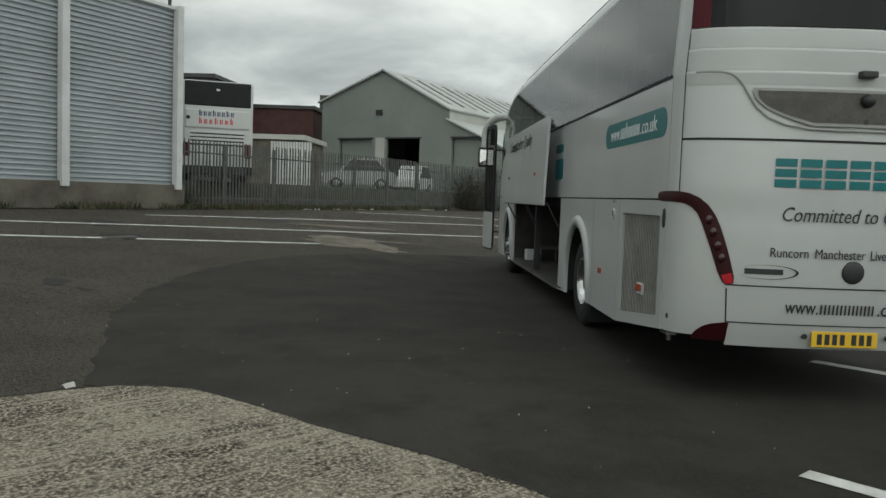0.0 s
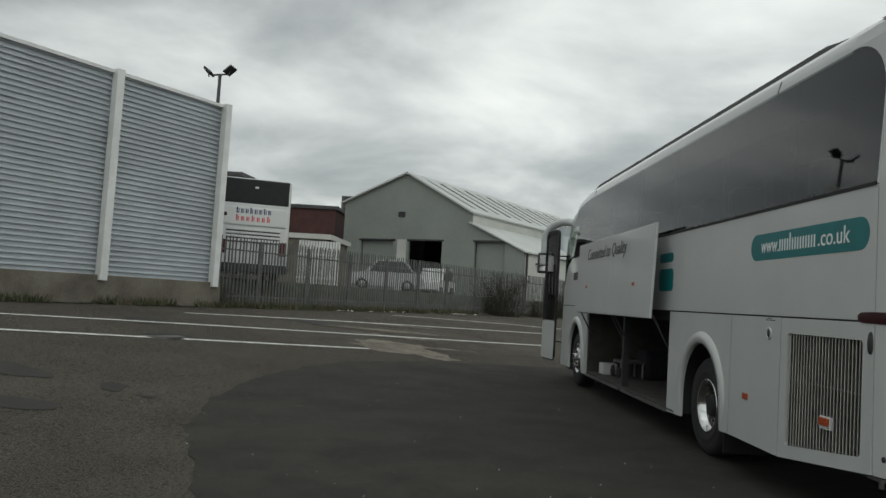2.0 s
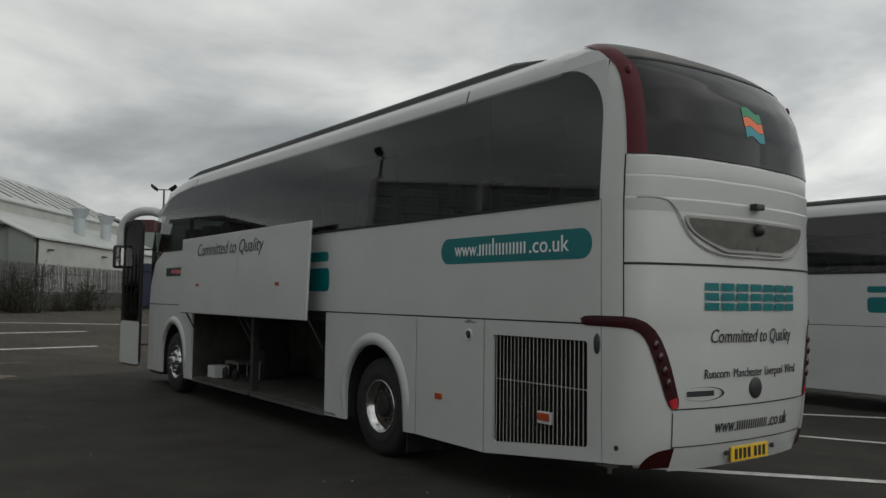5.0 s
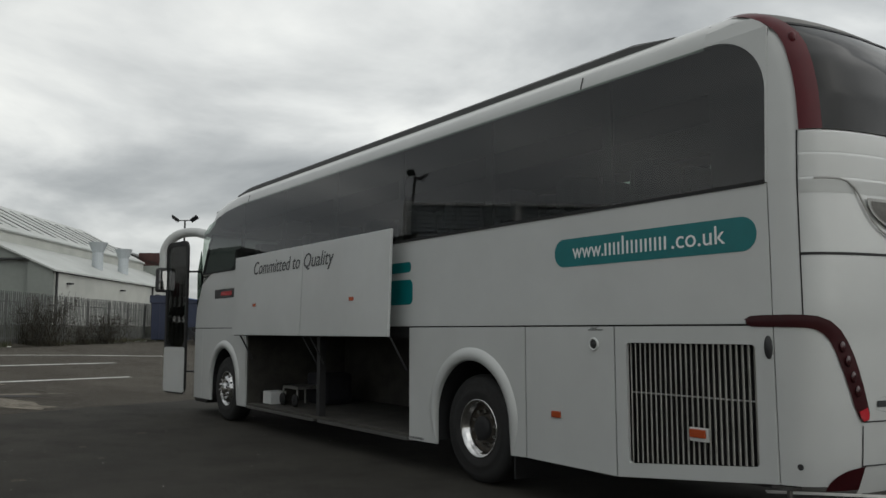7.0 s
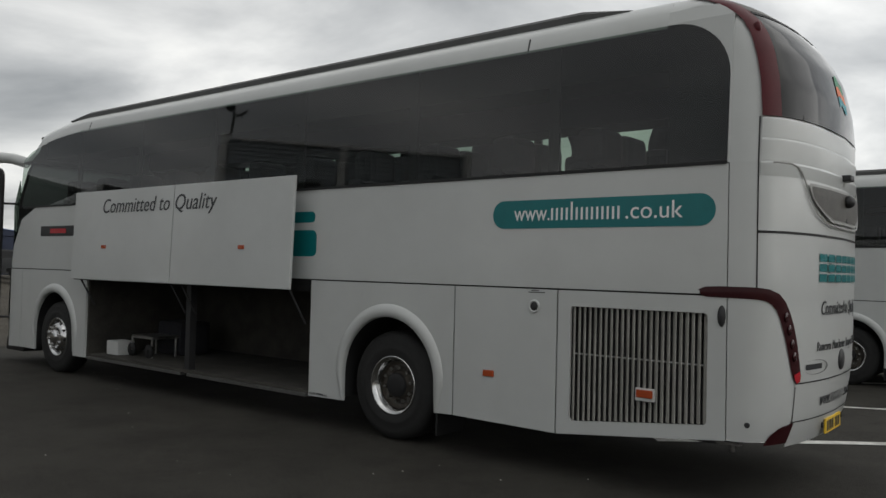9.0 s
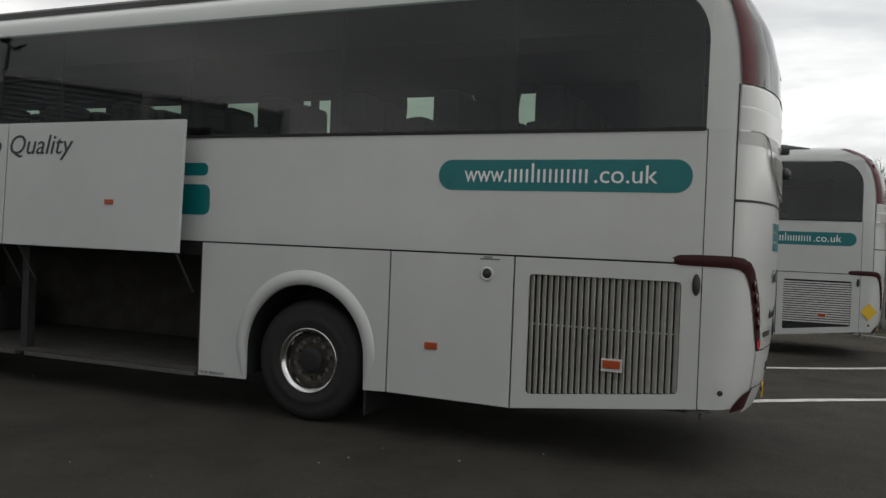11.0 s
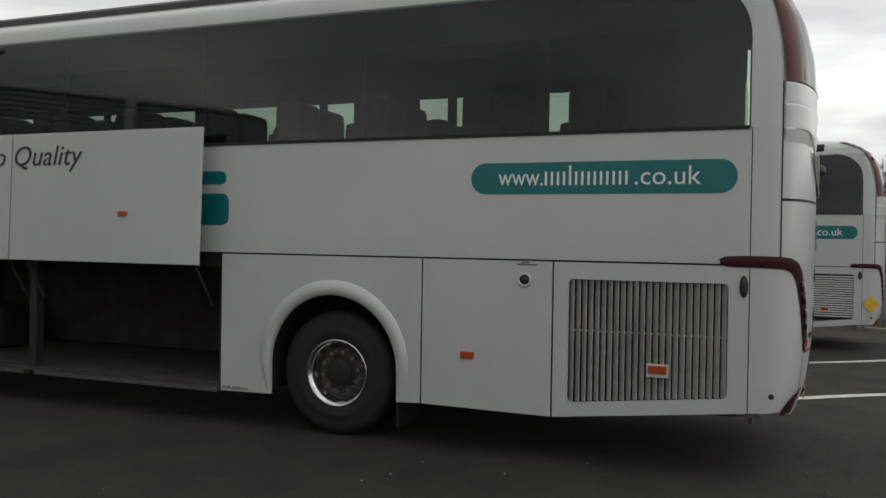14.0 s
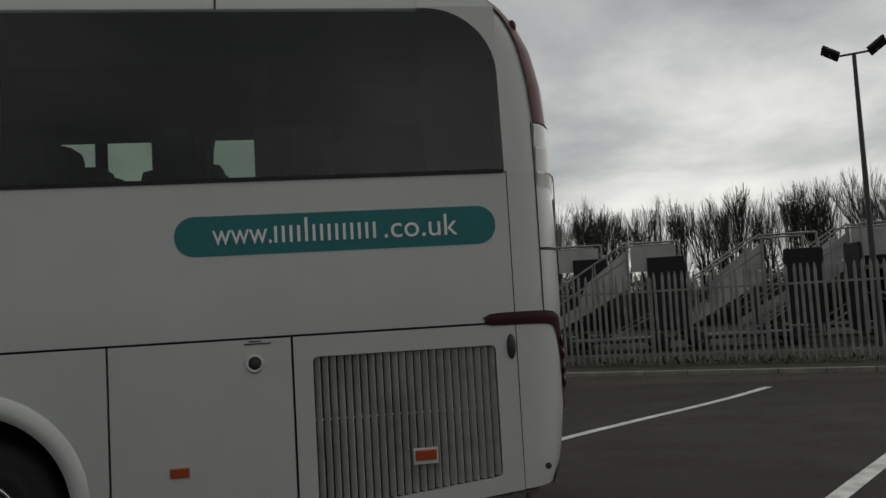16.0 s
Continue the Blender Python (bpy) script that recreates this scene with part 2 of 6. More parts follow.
def part(name, bm, material, parent=None, label="", smooth=False):
    bmesh.ops.recalc_face_normals(bm, faces=bm.faces)
    me = bpy.data.meshes.new(name)
    bm.to_mesh(me)
    bm.free()
    me.materials.append(material)
    if smooth:
        for p in me.polygons:
            p.use_smooth = True
    ob = new(name, me)
    if parent:
        ob.parent = parent
    if label:
        tagged(ob, label)
    return ob


def thing(name, label, category, group="", at=None):
    ob = new(name)
    tagged(ob, label, category, group)
    if at:
        ob.matrix_basis = at
    return ob


def add_box(bm, x0, x1, y0, y1, z0, z1, bevel=0.0, m=None):
    r = bmesh.ops.create_cube(bm, size=1.0, matrix=Matrix.LocRotScale(((x0 + x1) / 2, (y0 + y1) / 2, (z0 + z1) / 2), None, (abs(x1 - x0), abs(y1 - y0), abs(z1 - z0))))
    vs = r["verts"]
    if bevel:
        es = list({e for v in vs for e in v.link_edges})
        rb = bmesh.ops.bevel(bm, geom=es, offset=bevel, segments=2, affect="EDGES", profile=0.6)
        vs = rb["verts"] or vs
    if m:
        bmesh.ops.transform(bm, matrix=m, verts=vs)
    return vs


def box(name, x0, x1, y0, y1, z0, z1, material, parent=None, label="", bevel=0.0, m=None):
    bm = bmesh.new()
    add_box(bm, x0, x1, y0, y1, z0, z1, bevel, m)
    return part(name, bm, material, parent, label)


def add_tube(bm, a, b, r, r2=None, seg=10):
    a, b = Vector(a), Vector(b)
    d = b - a
    q = d.to_track_quat("Z", "Y").to_matrix().to_4x4()
    bmesh.ops.create_cone(bm, cap_ends=True, segments=seg, radius1=r, radius2=r if r2 is None else r2, depth=d.length, matrix=Matrix.Translation((a + b) / 2) @ q)


def tube(name, a, b, r, material, parent=None, label="", r2=None, seg=10):
    bm = bmesh.new()
    add_tube(bm, a, b, r, r2, seg)
    return part(name, bm, material, parent, label, smooth=False)


def prism(name, outline, y0, y1, material, parent=None, label="", holes=(), bevel=0.0):
    """A panel: an outline in x and z, with holes, between two depths y."""
    bm = bmesh.new()
    edges = []
    for loop in (outline, *holes):
        vs = [bm.verts.new((x, y0, z)) for x, z in loop]
        edges += [bm.edges.new((vs[i], vs[(i + 1) % len(vs)])) for i in range(len(vs))]
    r = bmesh.ops.triangle_fill(bm, use_beauty=True, use_dissolve=False, edges=edges)
    fs = [f for f in r["geom"] if isinstance(f, bmesh.types.BMFace)]
    ex = bmesh.ops.extrude_face_region(bm, geom=fs)
    bmesh.ops.translate(bm, vec=(0, y1 - y0, 0), verts=[v for v in ex["geom"] if isinstance(v, bmesh.types.BMVert)])
    return part(name, bm, material, parent, label)


def ring(cx, cz, r, a0, a1, n):
    return [(cx + r * math.cos(radians(a0 + (a1 - a0) * i / n)), cz + r * math.sin(radians(a0 + (a1 - a0) * i / n))) for i in range(n + 1)]


def rounded(x0, x1, z0, z1, r, n=5):
    return ring(x1 - r, z1 - r, r, 0, 90, n) + ring(x0 + r, z1 - r, r, 90, 180, n) + ring(x0 + r, z0 + r, r, 180, 270, n) + ring(x1 - r, z0 + r, r, 270, 360, n)


def words(name, text, size, m, material, parent, width=None, shear=0.0, depth=0.003, xscale=1.0):
    """Lettering as a mesh; m places its lower left corner, with x along the line and y up."""
    cu = bpy.data.curves.new(name, "FONT")
    cu.body, cu.size, cu.shear, cu.extrude = text, size, shear, depth / 2
    cu.resolution_u = 3
    tmp = bpy.data.objects.new(name, cu)
    scene.collection.objects.link(tmp)
    bpy.context.view_layer.update()
    me = bpy.data.meshes.new_from_object(tmp.evaluated_get(bpy.context.evaluated_depsgraph_get()))
    bpy.data.objects.remove(tmp)
    me.materials.clear()
    me.materials.append(material)
    xs = [v.co.x for v in me.vertices]
    s = (width / (max(xs) - min(xs))) if width else xscale
    lo = min(xs)
    for v in me.vertices:
        v.co.x = (v.co.x - lo) * s
    me.transform(m)
    ob = new(name, me)
    ob.parent = parent
    return ob


SIDE = pose(0, 0, 0, 90, 0, 0)


# ---------------------------------------------------------------- ground
def smooth01(t):
    t = min(1.0, max(0.0, t))
    return t * t * (3 - 2 * t)


def yard_d(x, y):
    """Distance from the palisade fence, positive inside the yard."""
    return (x + 20.1) * 0.56 + (y + 9.2) * 0.83


def ground_z(x, y):
    d = yard_d(x, y)
    z = 0.80 * (1 - smooth01((d - 1.0) / 12.0))
    z += 0.95 * smooth01((-0.6 - d) / 2.2)
    z -= 0.22 * smooth01((y - 3.0) / 6.0) * smooth01((d - 14) / 4)
    return z


def sheet(name, xs, ys, material, lift=0.0):
    verts = [(x, y, ground_z(x, y) + lift) for y in ys for x in xs]
    nx = len(xs)
    faces = [(j * nx + i, j * nx + i + 1, (j + 1) * nx + i + 1, (j + 1) * nx + i) for j in range(len(ys) - 1) for i in range(nx - 1)]
    return put(name, verts, faces, material, smooth=True)


def spaced(lo, hi, step, far):
    mid = [lo + step * i for i in range(int((hi - lo) / step) + 1)]
    out, s, a, b = list(mid), step, mid[0], mid[-1]
    while b < far:
        s *= 1.5
        a, b = a - s, b + s
        out = [a] + out + [b]
    return out


ground = sheet("ground", spaced(-60, 40, 1.0, 3000), spaced(-40, 50, 1.0, 3000), TARMAC_OLD)
tagged(ground, "worn grey tarmac yard and surrounding land", "ground", kind="structure")


def draped(name, outline, material, lift, label, category="", step=0.5):
    """A patch on the ground with the given outline in x and y."""
    bm = bmesh.new()
    vs = [bm.verts.new((x, y, 0)) for x, y in outline]
    f = bm.faces.new(vs)
    xs, ys = [p[0] for p in outline], [p[1] for p in outline]
    for axis, lo, hi in ((0, min(xs), max(xs)), (1, min(ys), max(ys))):
        c = lo + step
        while c < hi:
            co = Vector((c, 0, 0)) if axis == 0 else Vector((0, c, 0))
            no = Vector((1, 0, 0)) if axis == 0 else Vector((0, 1, 0))
            bmesh.ops.bisect_plane(bm, geom=bm.verts[:] + bm.edges[:] + bm.faces[:], plane_co=co, plane_no=no)
            c += step
    for v in bm.verts:
        v.co.z = ground_z(v.co.x, v.co.y) + lift
    bmesh.ops.triangulate(bm, faces=bm.faces)
    ob = part(name, bm, material)
    tagged(ob, label, category, kind="structure")
    return ob


def stripe(a, b, width=0.15, lift=0.012):
    a, b = Vector(a), Vector(b)
    u = (b - a).normalized()
    n = Vector((-u.y, u.x)) * width / 2
    k = max(1, int((b - a).length / 0.5))
    verts, faces = [], []
    for i in range(k + 1):
        p = a + (b - a) * i / k
        for s in (-1, 1):
            q = p + n * s * (1 + 0.12 * noise.noise((p.x * 3, p.y * 3, s)))
            verts.append((q.x, q.y, ground_z(q.x, q.y) + lift))
    faces = [(2 * i, 2 * i + 1, 2 * i + 3, 2 * i + 2) for i in range(k)]
    ob = put("bay_line", verts, faces, LINEPAINT)
    return tagged(ob, "worn white painted parking bay line on tarmac", "road marking", "parking bay lines", "structure")


# ---------------------------------------------------------------- the coach
SIDE_PROFILE = [(0.0, 2.471), (0.017, 2.75), (0.041, 3.1), (0.064, 3.42), (0.074, 3.56), (0.105, 3.66), (0.16, 3.73), (0.26, 3.79), (0.40, 3.83), (0.65, 3.855), (1.25, 3.87)]
REAR_X = [(0.30, -0.17), (0.42, -0.08), (0.62, -0.01), (0.95, 0.03), (1.30, 0.04), (1.44, 0.035), (1.50, 0.04), (1.56, 0.045), (1.95, 0.045), (2.45, 0.035), (2.72, 0.03), (3.05, 0.0),
          (3.30, -0.06), (3.48, -0.15), (3.60, -0.25), (3.70, -0.38), (3.78, -0.55), (3.84, -0.75), (3.87, -0.95)]
X_END = -0.447
X_CUT = -0.95


def lerp_table(table, v):
    if v <= table[0][0]:
        return table[0][1]
    for (a, p), (b, q) in zip(table, table[1:]):
        if v <= b:
            return p + (q - p) * (v - a) / (b - a)
    return table[-1][1]


def side_y(z):
    return lerp_table([(b, a) for a, b in SIDE_PROFILE], z) if z > 2.471 else 0.0


def rear_point(z, s, out=0.0):
    """A point of the tail: s goes from 0 at the near side's cut round the corner to 1 at the middle and 2 at the far cut."""
    far = s > 1
    t = 2 - s if far else s
    xs, ys, xr = X_CUT, side_y(z), lerp_table(REAR_X, z)
    n = lerp_table([(0.5, 5.6), (1.4, 6.2), (1.56, 6.8), (3.3, 6.8), (3.54, 6.4), (3.66, 6.0), (3.80, 4.6)], z)
    a = t * math.pi / 2
    x = xs + (xr - xs) * math.sin(a) ** (2 / n)
    y = 1.25 - (1.25 - ys) * math.cos(a) ** (2 / n) if t < 1 else 1.25
    x -= 0.17 * ((1.25 - y) / 1.25) ** 2 * math.sin(a)
    x = max(x, xs)
    if out:
        nx, ny = math.sin(a) ** (2 - 2 / n) * 1.25 + 1e-4, -math.cos(a) ** (2 - 2 / n) * 0.9
        k = math.hypot(nx, ny)
        x, y = x + out * nx / k, y + out * ny / k
    return (x, 2.5 - y if far else y, z)


def pillar_x(z):
    """The outer edge of the red band beside the rear window, bending forward over the roof."""
    return lerp_table([(2.79, -0.245), (3.05, -0.265), (3.2, -0.29), (3.32, -0.32), (3.42, -0.355), (3.50, -0.40), (3.56, -0.45), (3.62, -0.52), (3.68, -0.61), (3.74, -0.74), (3.80, -0.92)], z)


def s_of_y(z, y):
    lo, hi = 0.0, 1.0
    far = y > 1.25
    yy = 2.5 - y if far else y
    for _ in range(40):
        m = (lo + hi) / 2
        if rear_point(z, m)[1] < yy:
            lo = m
        else:
            hi = m
    return 2 - lo if far else lo


def s_of_x(z, x):
    lo, hi = 0.0, 0.6
    for _ in range(40):
        m = (lo + hi) / 2
        if rear_point(z, m)[0] < x:
            lo = m
        else:
            hi = m
    return lo


def tail_skin(name, zs, s_lo, s_hi, n, material, parent, label="", out=0.0, thick=0.012, smooth=True):
    """A piece of the tail's skin; s_lo and s_hi may depend on z."""
    verts, faces = [], []
    for z in zs:
        a, b = s_lo(z), s_hi(z)
        for i in range(n + 1):
            verts.append(rear_point(z, a + (b - a) * i / n, out(z) if callable(out) else out))
    w = n + 1
    for j in range(len(zs) - 1):
        for i in range(n):
            faces.append((j * w + i, j * w + i + 1, (j + 1) * w + i + 1, (j + 1) * w + i))
    ob = put(name, verts, faces, material, parent, label, smooth)
    if thick:
        mod = ob.modifiers.new("thickness", "SOLIDIFY")
        mod.thickness, mod.offset = thick, -1
    return ob


def s_at_c(z, c):
    """The place on the tail's contour that lies c metres along it from the cut."""
    d, p, k = 0.0, Vector(rear_point(z, 0.0)), 0
    while k < 400:
        k += 1
        q = Vector(rear_point(z, k / 400))
        d += (q - p).length
        p = q
        if d >= c:
            break
    return k / 400


def contour_band(name, path, far, material, parent, label, out):
    """A band along the tail's skin: rows of distance along the contour, height and half width."""
    verts, faces = [], []
    n = len(path)
    for i, (c, z, w) in enumerate(path):
        a, b = path[max(0, i - 1)], path[min(n - 1, i + 1)]
        dc, dz = b[0] - a[0], b[1] - a[1]
        k = math.hypot(dc, dz)
        for j in range(5):
            f = (j - 2) / 2 * w
            cc, zz = c - dz / k * f, z + dc / k * f
            t = s_at_c(zz, cc)
            verts.append(rear_point(zz, 2 - t if far else t, out - 0.003 * abs(j - 2) / 2))
    faces = [(i * 5 + j, i * 5 + j + 1, i * 5 + j + 6, i * 5 + j + 5) for i in range(n - 1) for j in range(4)]
    return put(name, verts, faces, material, parent, label, True)


def swept(name, path, radius, material, parent, label="", seg=14):
    """A smooth bent tube along a list of points."""
    pts = [Vector(p) for p in path]
    verts, faces = [], []
    for i, p in enumerate(pts):
        d = (pts[min(i + 1, len(pts) - 1)] - pts[max(i - 1, 0)]).normalized()
        u = d.cross(Vector((0, 1, 0.2))).normalized()
        v = d.cross(u)
        for k in range(seg):
            a = 2 * math.pi * k / seg
            verts.append(p + (u * math.cos(a) + v * math.sin(a)) * radius)
    faces = [(i * seg + k, i * seg + (k + 1) % seg, (i + 1) * seg + (k + 1) % seg, (i + 1) * seg + k) for i in range(len(pts) - 1) for k in range(seg)]
    faces += [tuple(range(seg)), tuple(range((len(pts) - 1) * seg, len(pts) * seg))]
    return put(name, verts, faces, material, parent, label, True)


def steps(a, b, n):
    return [a + (b - a) * i / n for i in range(n + 1)]


def turned(name, profile, cx, y, cz, material, parent, label="", seg=40, smooth=True):
    """A turned shape about an axis along y; profile: radius and depth."""
    verts, faces = [], []
    for r, d in profile:
        for k in range(seg):
            a = 2 * math.pi * k / seg
            verts.append((cx + r * math.cos(a), y + d, cz + r * math.sin(a)))
    for j in range(len(profile) - 1):
        for k in range(seg):
            k2 = (k + 1) % seg
            faces.append((j * seg + k, j * seg + k2, (j + 1) * seg + k2, (j + 1) * seg + k))
    return put(name, verts, faces, material, parent, label, smooth)


def wheel(parent, cx, y, deep):
    """A coach wheel whose outer face looks to -y: tyre > rim, hub, nuts. A driven wheel is dished inwards."""
    R = 0.522
    cz = 0.532
    tyre = turned("wheel", [(0.27, 0.03), (0.287, 0.0), (0.30, -0.006), (0.345, -0.014), (0.37, -0.016), (0.376, -0.012), (0.43, -0.014), (0.475, -0.006), (R - 0.022, 0.016), (R - 0.006, 0.036), (R, 0.06), (R, 0.24), (0.48, 0.29), (0.30, 0.29)], cx, y, cz, TYRE, parent, "black coach tyre on a polished steel rim", 64)
    for gy in (0.10, 0.15, 0.20):
        turned("tread_groove", [(R + 0.001, gy - 0.006), (R + 0.001, gy + 0.006)], cx, y, cz, DARK, tyre, seg=48)
    turned("rim", [(0.272, 0.035), (0.281, 0.012), (0.287, 0.0), (0.281, -0.008), (0.266, -0.004), (0.252, 0.022), (0.244, 0.030), (0.240, 0.055), (0.232, 0.062), (0.228, 0.085 if deep else 0.03)], cx, y, cz, CHROME, tyre, "polished steel rim", 64)
    if deep:
        turned("wheel_dish", [(0.230, 0.085), (0.224, 0.12), (0.208, 0.135), (0.135, 0.135), (0.122, 0.11), (0.118, 0.07), (0.108, 0.058)], cx, y, cz, RUSTY, tyre, "dull brown steel wheel dish", 48)
        turned("axle_hub", [(0.118, 0.07), (0.116, 0.045), (0.104, 0.030), (0.06, 0.026), (0.0, 0.026)], cx, y, cz, DARK, tyre, "black axle hub", 32)
        for k in range(10):
            a = 2 * math.pi * (k + 0.3) / 10
            px, pz = cx + 0.168 * math.cos(a), cz + 0.168 * math.sin(a)
            tube("wheel_nut", (px, y + 0.135, pz), (px, y + 0.062, pz), 0.020, CHROME, tyre, seg=6)
            tube("nut_washer", (px, y + 0.136, pz), (px, y + 0.122, pz), 0.029, STEEL, tyre, seg=12)
    else:
        turned("wheel_dish", [(0.228, 0.03), (0.21, 0.0), (0.175, -0.03), (0.15, -0.035), (0.11, -0.02), (0.09, -0.06), (0.06, -0.075), (0.0, -0.078)], cx, y, cz, CHROME, tyre, "bright wheel trim", 48)
        for k in range(10):
            a = 2 * math.pi * (k + 0.3) / 10
            tube("wheel_nut", (cx + 0.16 * math.cos(a), y - 0.02, cz + 0.16 * math.sin(a)), (cx + 0.16 * math.cos(a), y - 0.075, cz + 0.16 * math.sin(a)), 0.018, CHROME, tyre, seg=6)
            b = a + math.pi / 10
            tube("hand_hole", (cx + 0.202 * math.cos(b), y + 0.02, cz + 0.202 * math.sin(b)), (cx + 0.202 * math.cos(b), y - 0.008, cz + 0.202 * math.sin(b)), 0.022, DARK, tyre, seg=10)
    return tyre


def skirt_z(x):
    return lerp_table([(-12.6, 0.30), (-4.76, 0.318), (-2.87, 0.365), (-1.82, 0.365), (-0.447, 0.500), (0.0, 0.50)], x)


HUB_R, HUB_F = -3.67, -10.30
BELT, SILL, WTOP = 1.522, 2.471, 3.53


ARCH_R, ARCH_Z = 0.588, 0.607


def arch_path(cx, z_l, z_r, grow=0.0):
    """The wheel opening's edge: up the left leg, over the round top and down the right leg."""
    r = ARCH_R + grow
    arc = [(cx + r * math.cos(radians(a)), ARCH_Z + r * math.sin(radians(a))) for a in range(180, -1, -6)]
    return [(cx - r, z_l)] + arc + [(cx + r, z_r)]


def window_outline(x0, x1, z0, z1, r):
    return [(x0, z0), (x1, z0)] + [(x1 - r + r * math.cos(radians(a)), z1 - r + r * math.sin(radians(a))) for a in range(0, 91, 10)] + [(-9.8, z1), (-10.6, z1 - 0.06), (x0 + 0.25, z1 - 0.20), (x0, z1 - 0.32)]


def leaned(name, outline, material, parent, label="", out=0.0, thick=0.008):
    """A pane that follows the lean of the side above the sill: outline in x and z, filled row by row."""
    bm = bmesh.new()
    f = bm.faces.new([bm.verts.new((x, 0, z)) for x, z in outline])
    for z in (3.56, 3.62):
        bmesh.ops.bisect_plane(bm, geom=bm.verts[:] + bm.edges[:] + bm.faces[:], plane_co=(0, 0, z), plane_no=(0, 0, 1))
    for v in bm.verts:
        v.co.y = side_y(v.co.z) - out
    ob = part(name, bm, material, parent, label)
    mod = ob.modifiers.new("thickness", "SOLIDIFY")
    mod.thickness, mod.offset = thick, -1
    return ob


def mirror_y(ob):
    """The same piece on the far side of the coach."""
    c = ob.copy()
    scene.collection.objects.link(c)
    c.parent = ob.parent
    c.matrix_basis = Matrix.Translation((0, 2.5, 0)) @ Matrix.Diagonal((1, -1, 1, 1))
    return c


def coach(second=False):
    """The white touring coach; the second one stands with its bay shut and has level slats."""
    C = thing("coach", "white touring coach parked by the kerb with shut luggage bay" if second else "white single-deck touring coach with open luggage flap and teal lettering", "coach", "touring coaches")
    # hidden carcass: floor, ends and lining
    box("cabin_floor", -12.0, -0.6, 0.03, 2.47, 1.46, 1.52, INNER, C)
    box("bay_floor", -9.3, -4.78, 0.02, 2.48, 0.33, 0.37, BAY, C, "scuffed luggage bay floor")
    box("bay_back", -9.3, -4.78, 1.7, 1.75, 0.37, 1.46, BAY, C)
    box("bay_end", -4.80, -4.72, 0.03, 2.45, 0.34, 1.46, BAY, C)
    box("bay_end", -9.42, -9.34, 0.03, 2.45, 0.34, 1.46, BAY, C)
    box("bay_post", -7.02, -6.93, 0.03, 0.12, 0.34, 1.50, TRIM, C)
    box("bay_sill", -9.30, -7.05, -0.004, 0.06, 0.30, 0.335, ALU, C, "worn aluminium bay sill")
    box("bay_sill", -6.92, -4.80, -0.004, 0.06, 0.30, 0.335, ALU, C, "worn aluminium bay sill")
    box("underfloor", -4.70, -0.5, 0.30, 2.20, 0.55, 0.62, DARK, C)
    box("engine_bulkhead", -2.95, -2.90, 0.05, 2.45, 0.45, 1.46, DARK, C)
    box("axle_beam", -3.95, -3.65, 0.3, 2.2, 0.40, 0.58, DARK, C)
    box("axle_beam", -10.55, -10.35, 0.3, 2.2, 0.36, 0.50, DARK, C)
    box("wheel_housing", -4.70, -2.95, 0.55, 0.60, 0.45, 1.46, DARK, C)
    box("wheel_housing", -11.3, -9.5, 0.55, 0.60, 0.40, 1.46, DARK, C)
    # side skins
    def lower(name, outline, holes=(), label=""):
        return prism(name, outline, 0.0, 0.03, WHITE, C, label, holes)
    g = 0.007
    zb = BELT - g
    arch_r = arch_path(HUB_R, skirt_z(-4.4), skirt_z(-3.2))
    lower("wheel_arch_panel", [(-4.76, zb), (-4.76, 0.318)] + arch_r + [ (-2.873 - g, 0.365), (-2.873 - g, zb)])
    lower("side_locker", [(-2.873 + g, zb), (-2.873 + g, 0.365), (-1.82 - g, 0.365 - 0.01), (-1.82 - g, zb)])
    vent = rounded(-1.701, -0.586, 0.47, 1.39, 0.03, 3)
    vent = [(x, z + (0.12 * (x + 1.701) / 1.115 if z < 0.9 else 0)) for x, z in vent]
    lower("engine_door", [(-1.82 + g, zb), (-1.82 + g, 0.355), (-0.447 - g, 0.50), (-0.447 - g, zb)], [vent], "white engine door with vertical slats")
    arch_f = arch_path(HUB_F, 0.31, 0.31)
    lower("wheel_arch_panel", [(-11.35, zb), (-11.35, 0.31)] + arch_f + [(-9.38, 0.312), (-9.38, zb)])
    lower("side_panel", [(-11.75, zb), (-11.75, 0.30), (-11.36, 0.31), (-11.36, zb)])
    prism("side_panel", [(-11.75, BELT + g), (X_END - g, BELT + g), (X_END - g, SILL - g), (-11.0, SILL - g), (-11.45, SILL - 0.18), (-11.70, BELT + 0.35)], 0.0, 0.03, WHITE, C, "long white side panel")
    box("side_backing", -11.7, -0.5, 0.034, 0.06, 1.40, 1.54, DARK, C)
    box("side_backing", -0.47, -0.425, 0.022, 0.05, 0.52, 2.46, DARK, C)
    for x in (-2.873, -1.82):
        box("side_backing", x - 0.03, x + 0.03, 0.034, 0.06, 0.40, 1.5, DARK, C)
    # wheel arch lips: a raised band over the top that dies away down the legs
    for cx in (HUB_R, HUB_F):
        legs = [steps(0.36, ARCH_Z, 5)[:-1], steps(ARCH_Z, 0.36, 5)[1:]]
        track = [(-1, z, (z - 0.36) / (ARCH_Z - 0.36) * 0.75) for z in legs[0]]
        track += [(a, None, 0.75 + 0.25 * math.sin(radians(a))) for a in range(180, -1, -5)]
        track += [(1, z, (z - 0.36) / (ARCH_Z - 0.36) * 0.75) for z in legs[1]]
        verts, faces = [], []
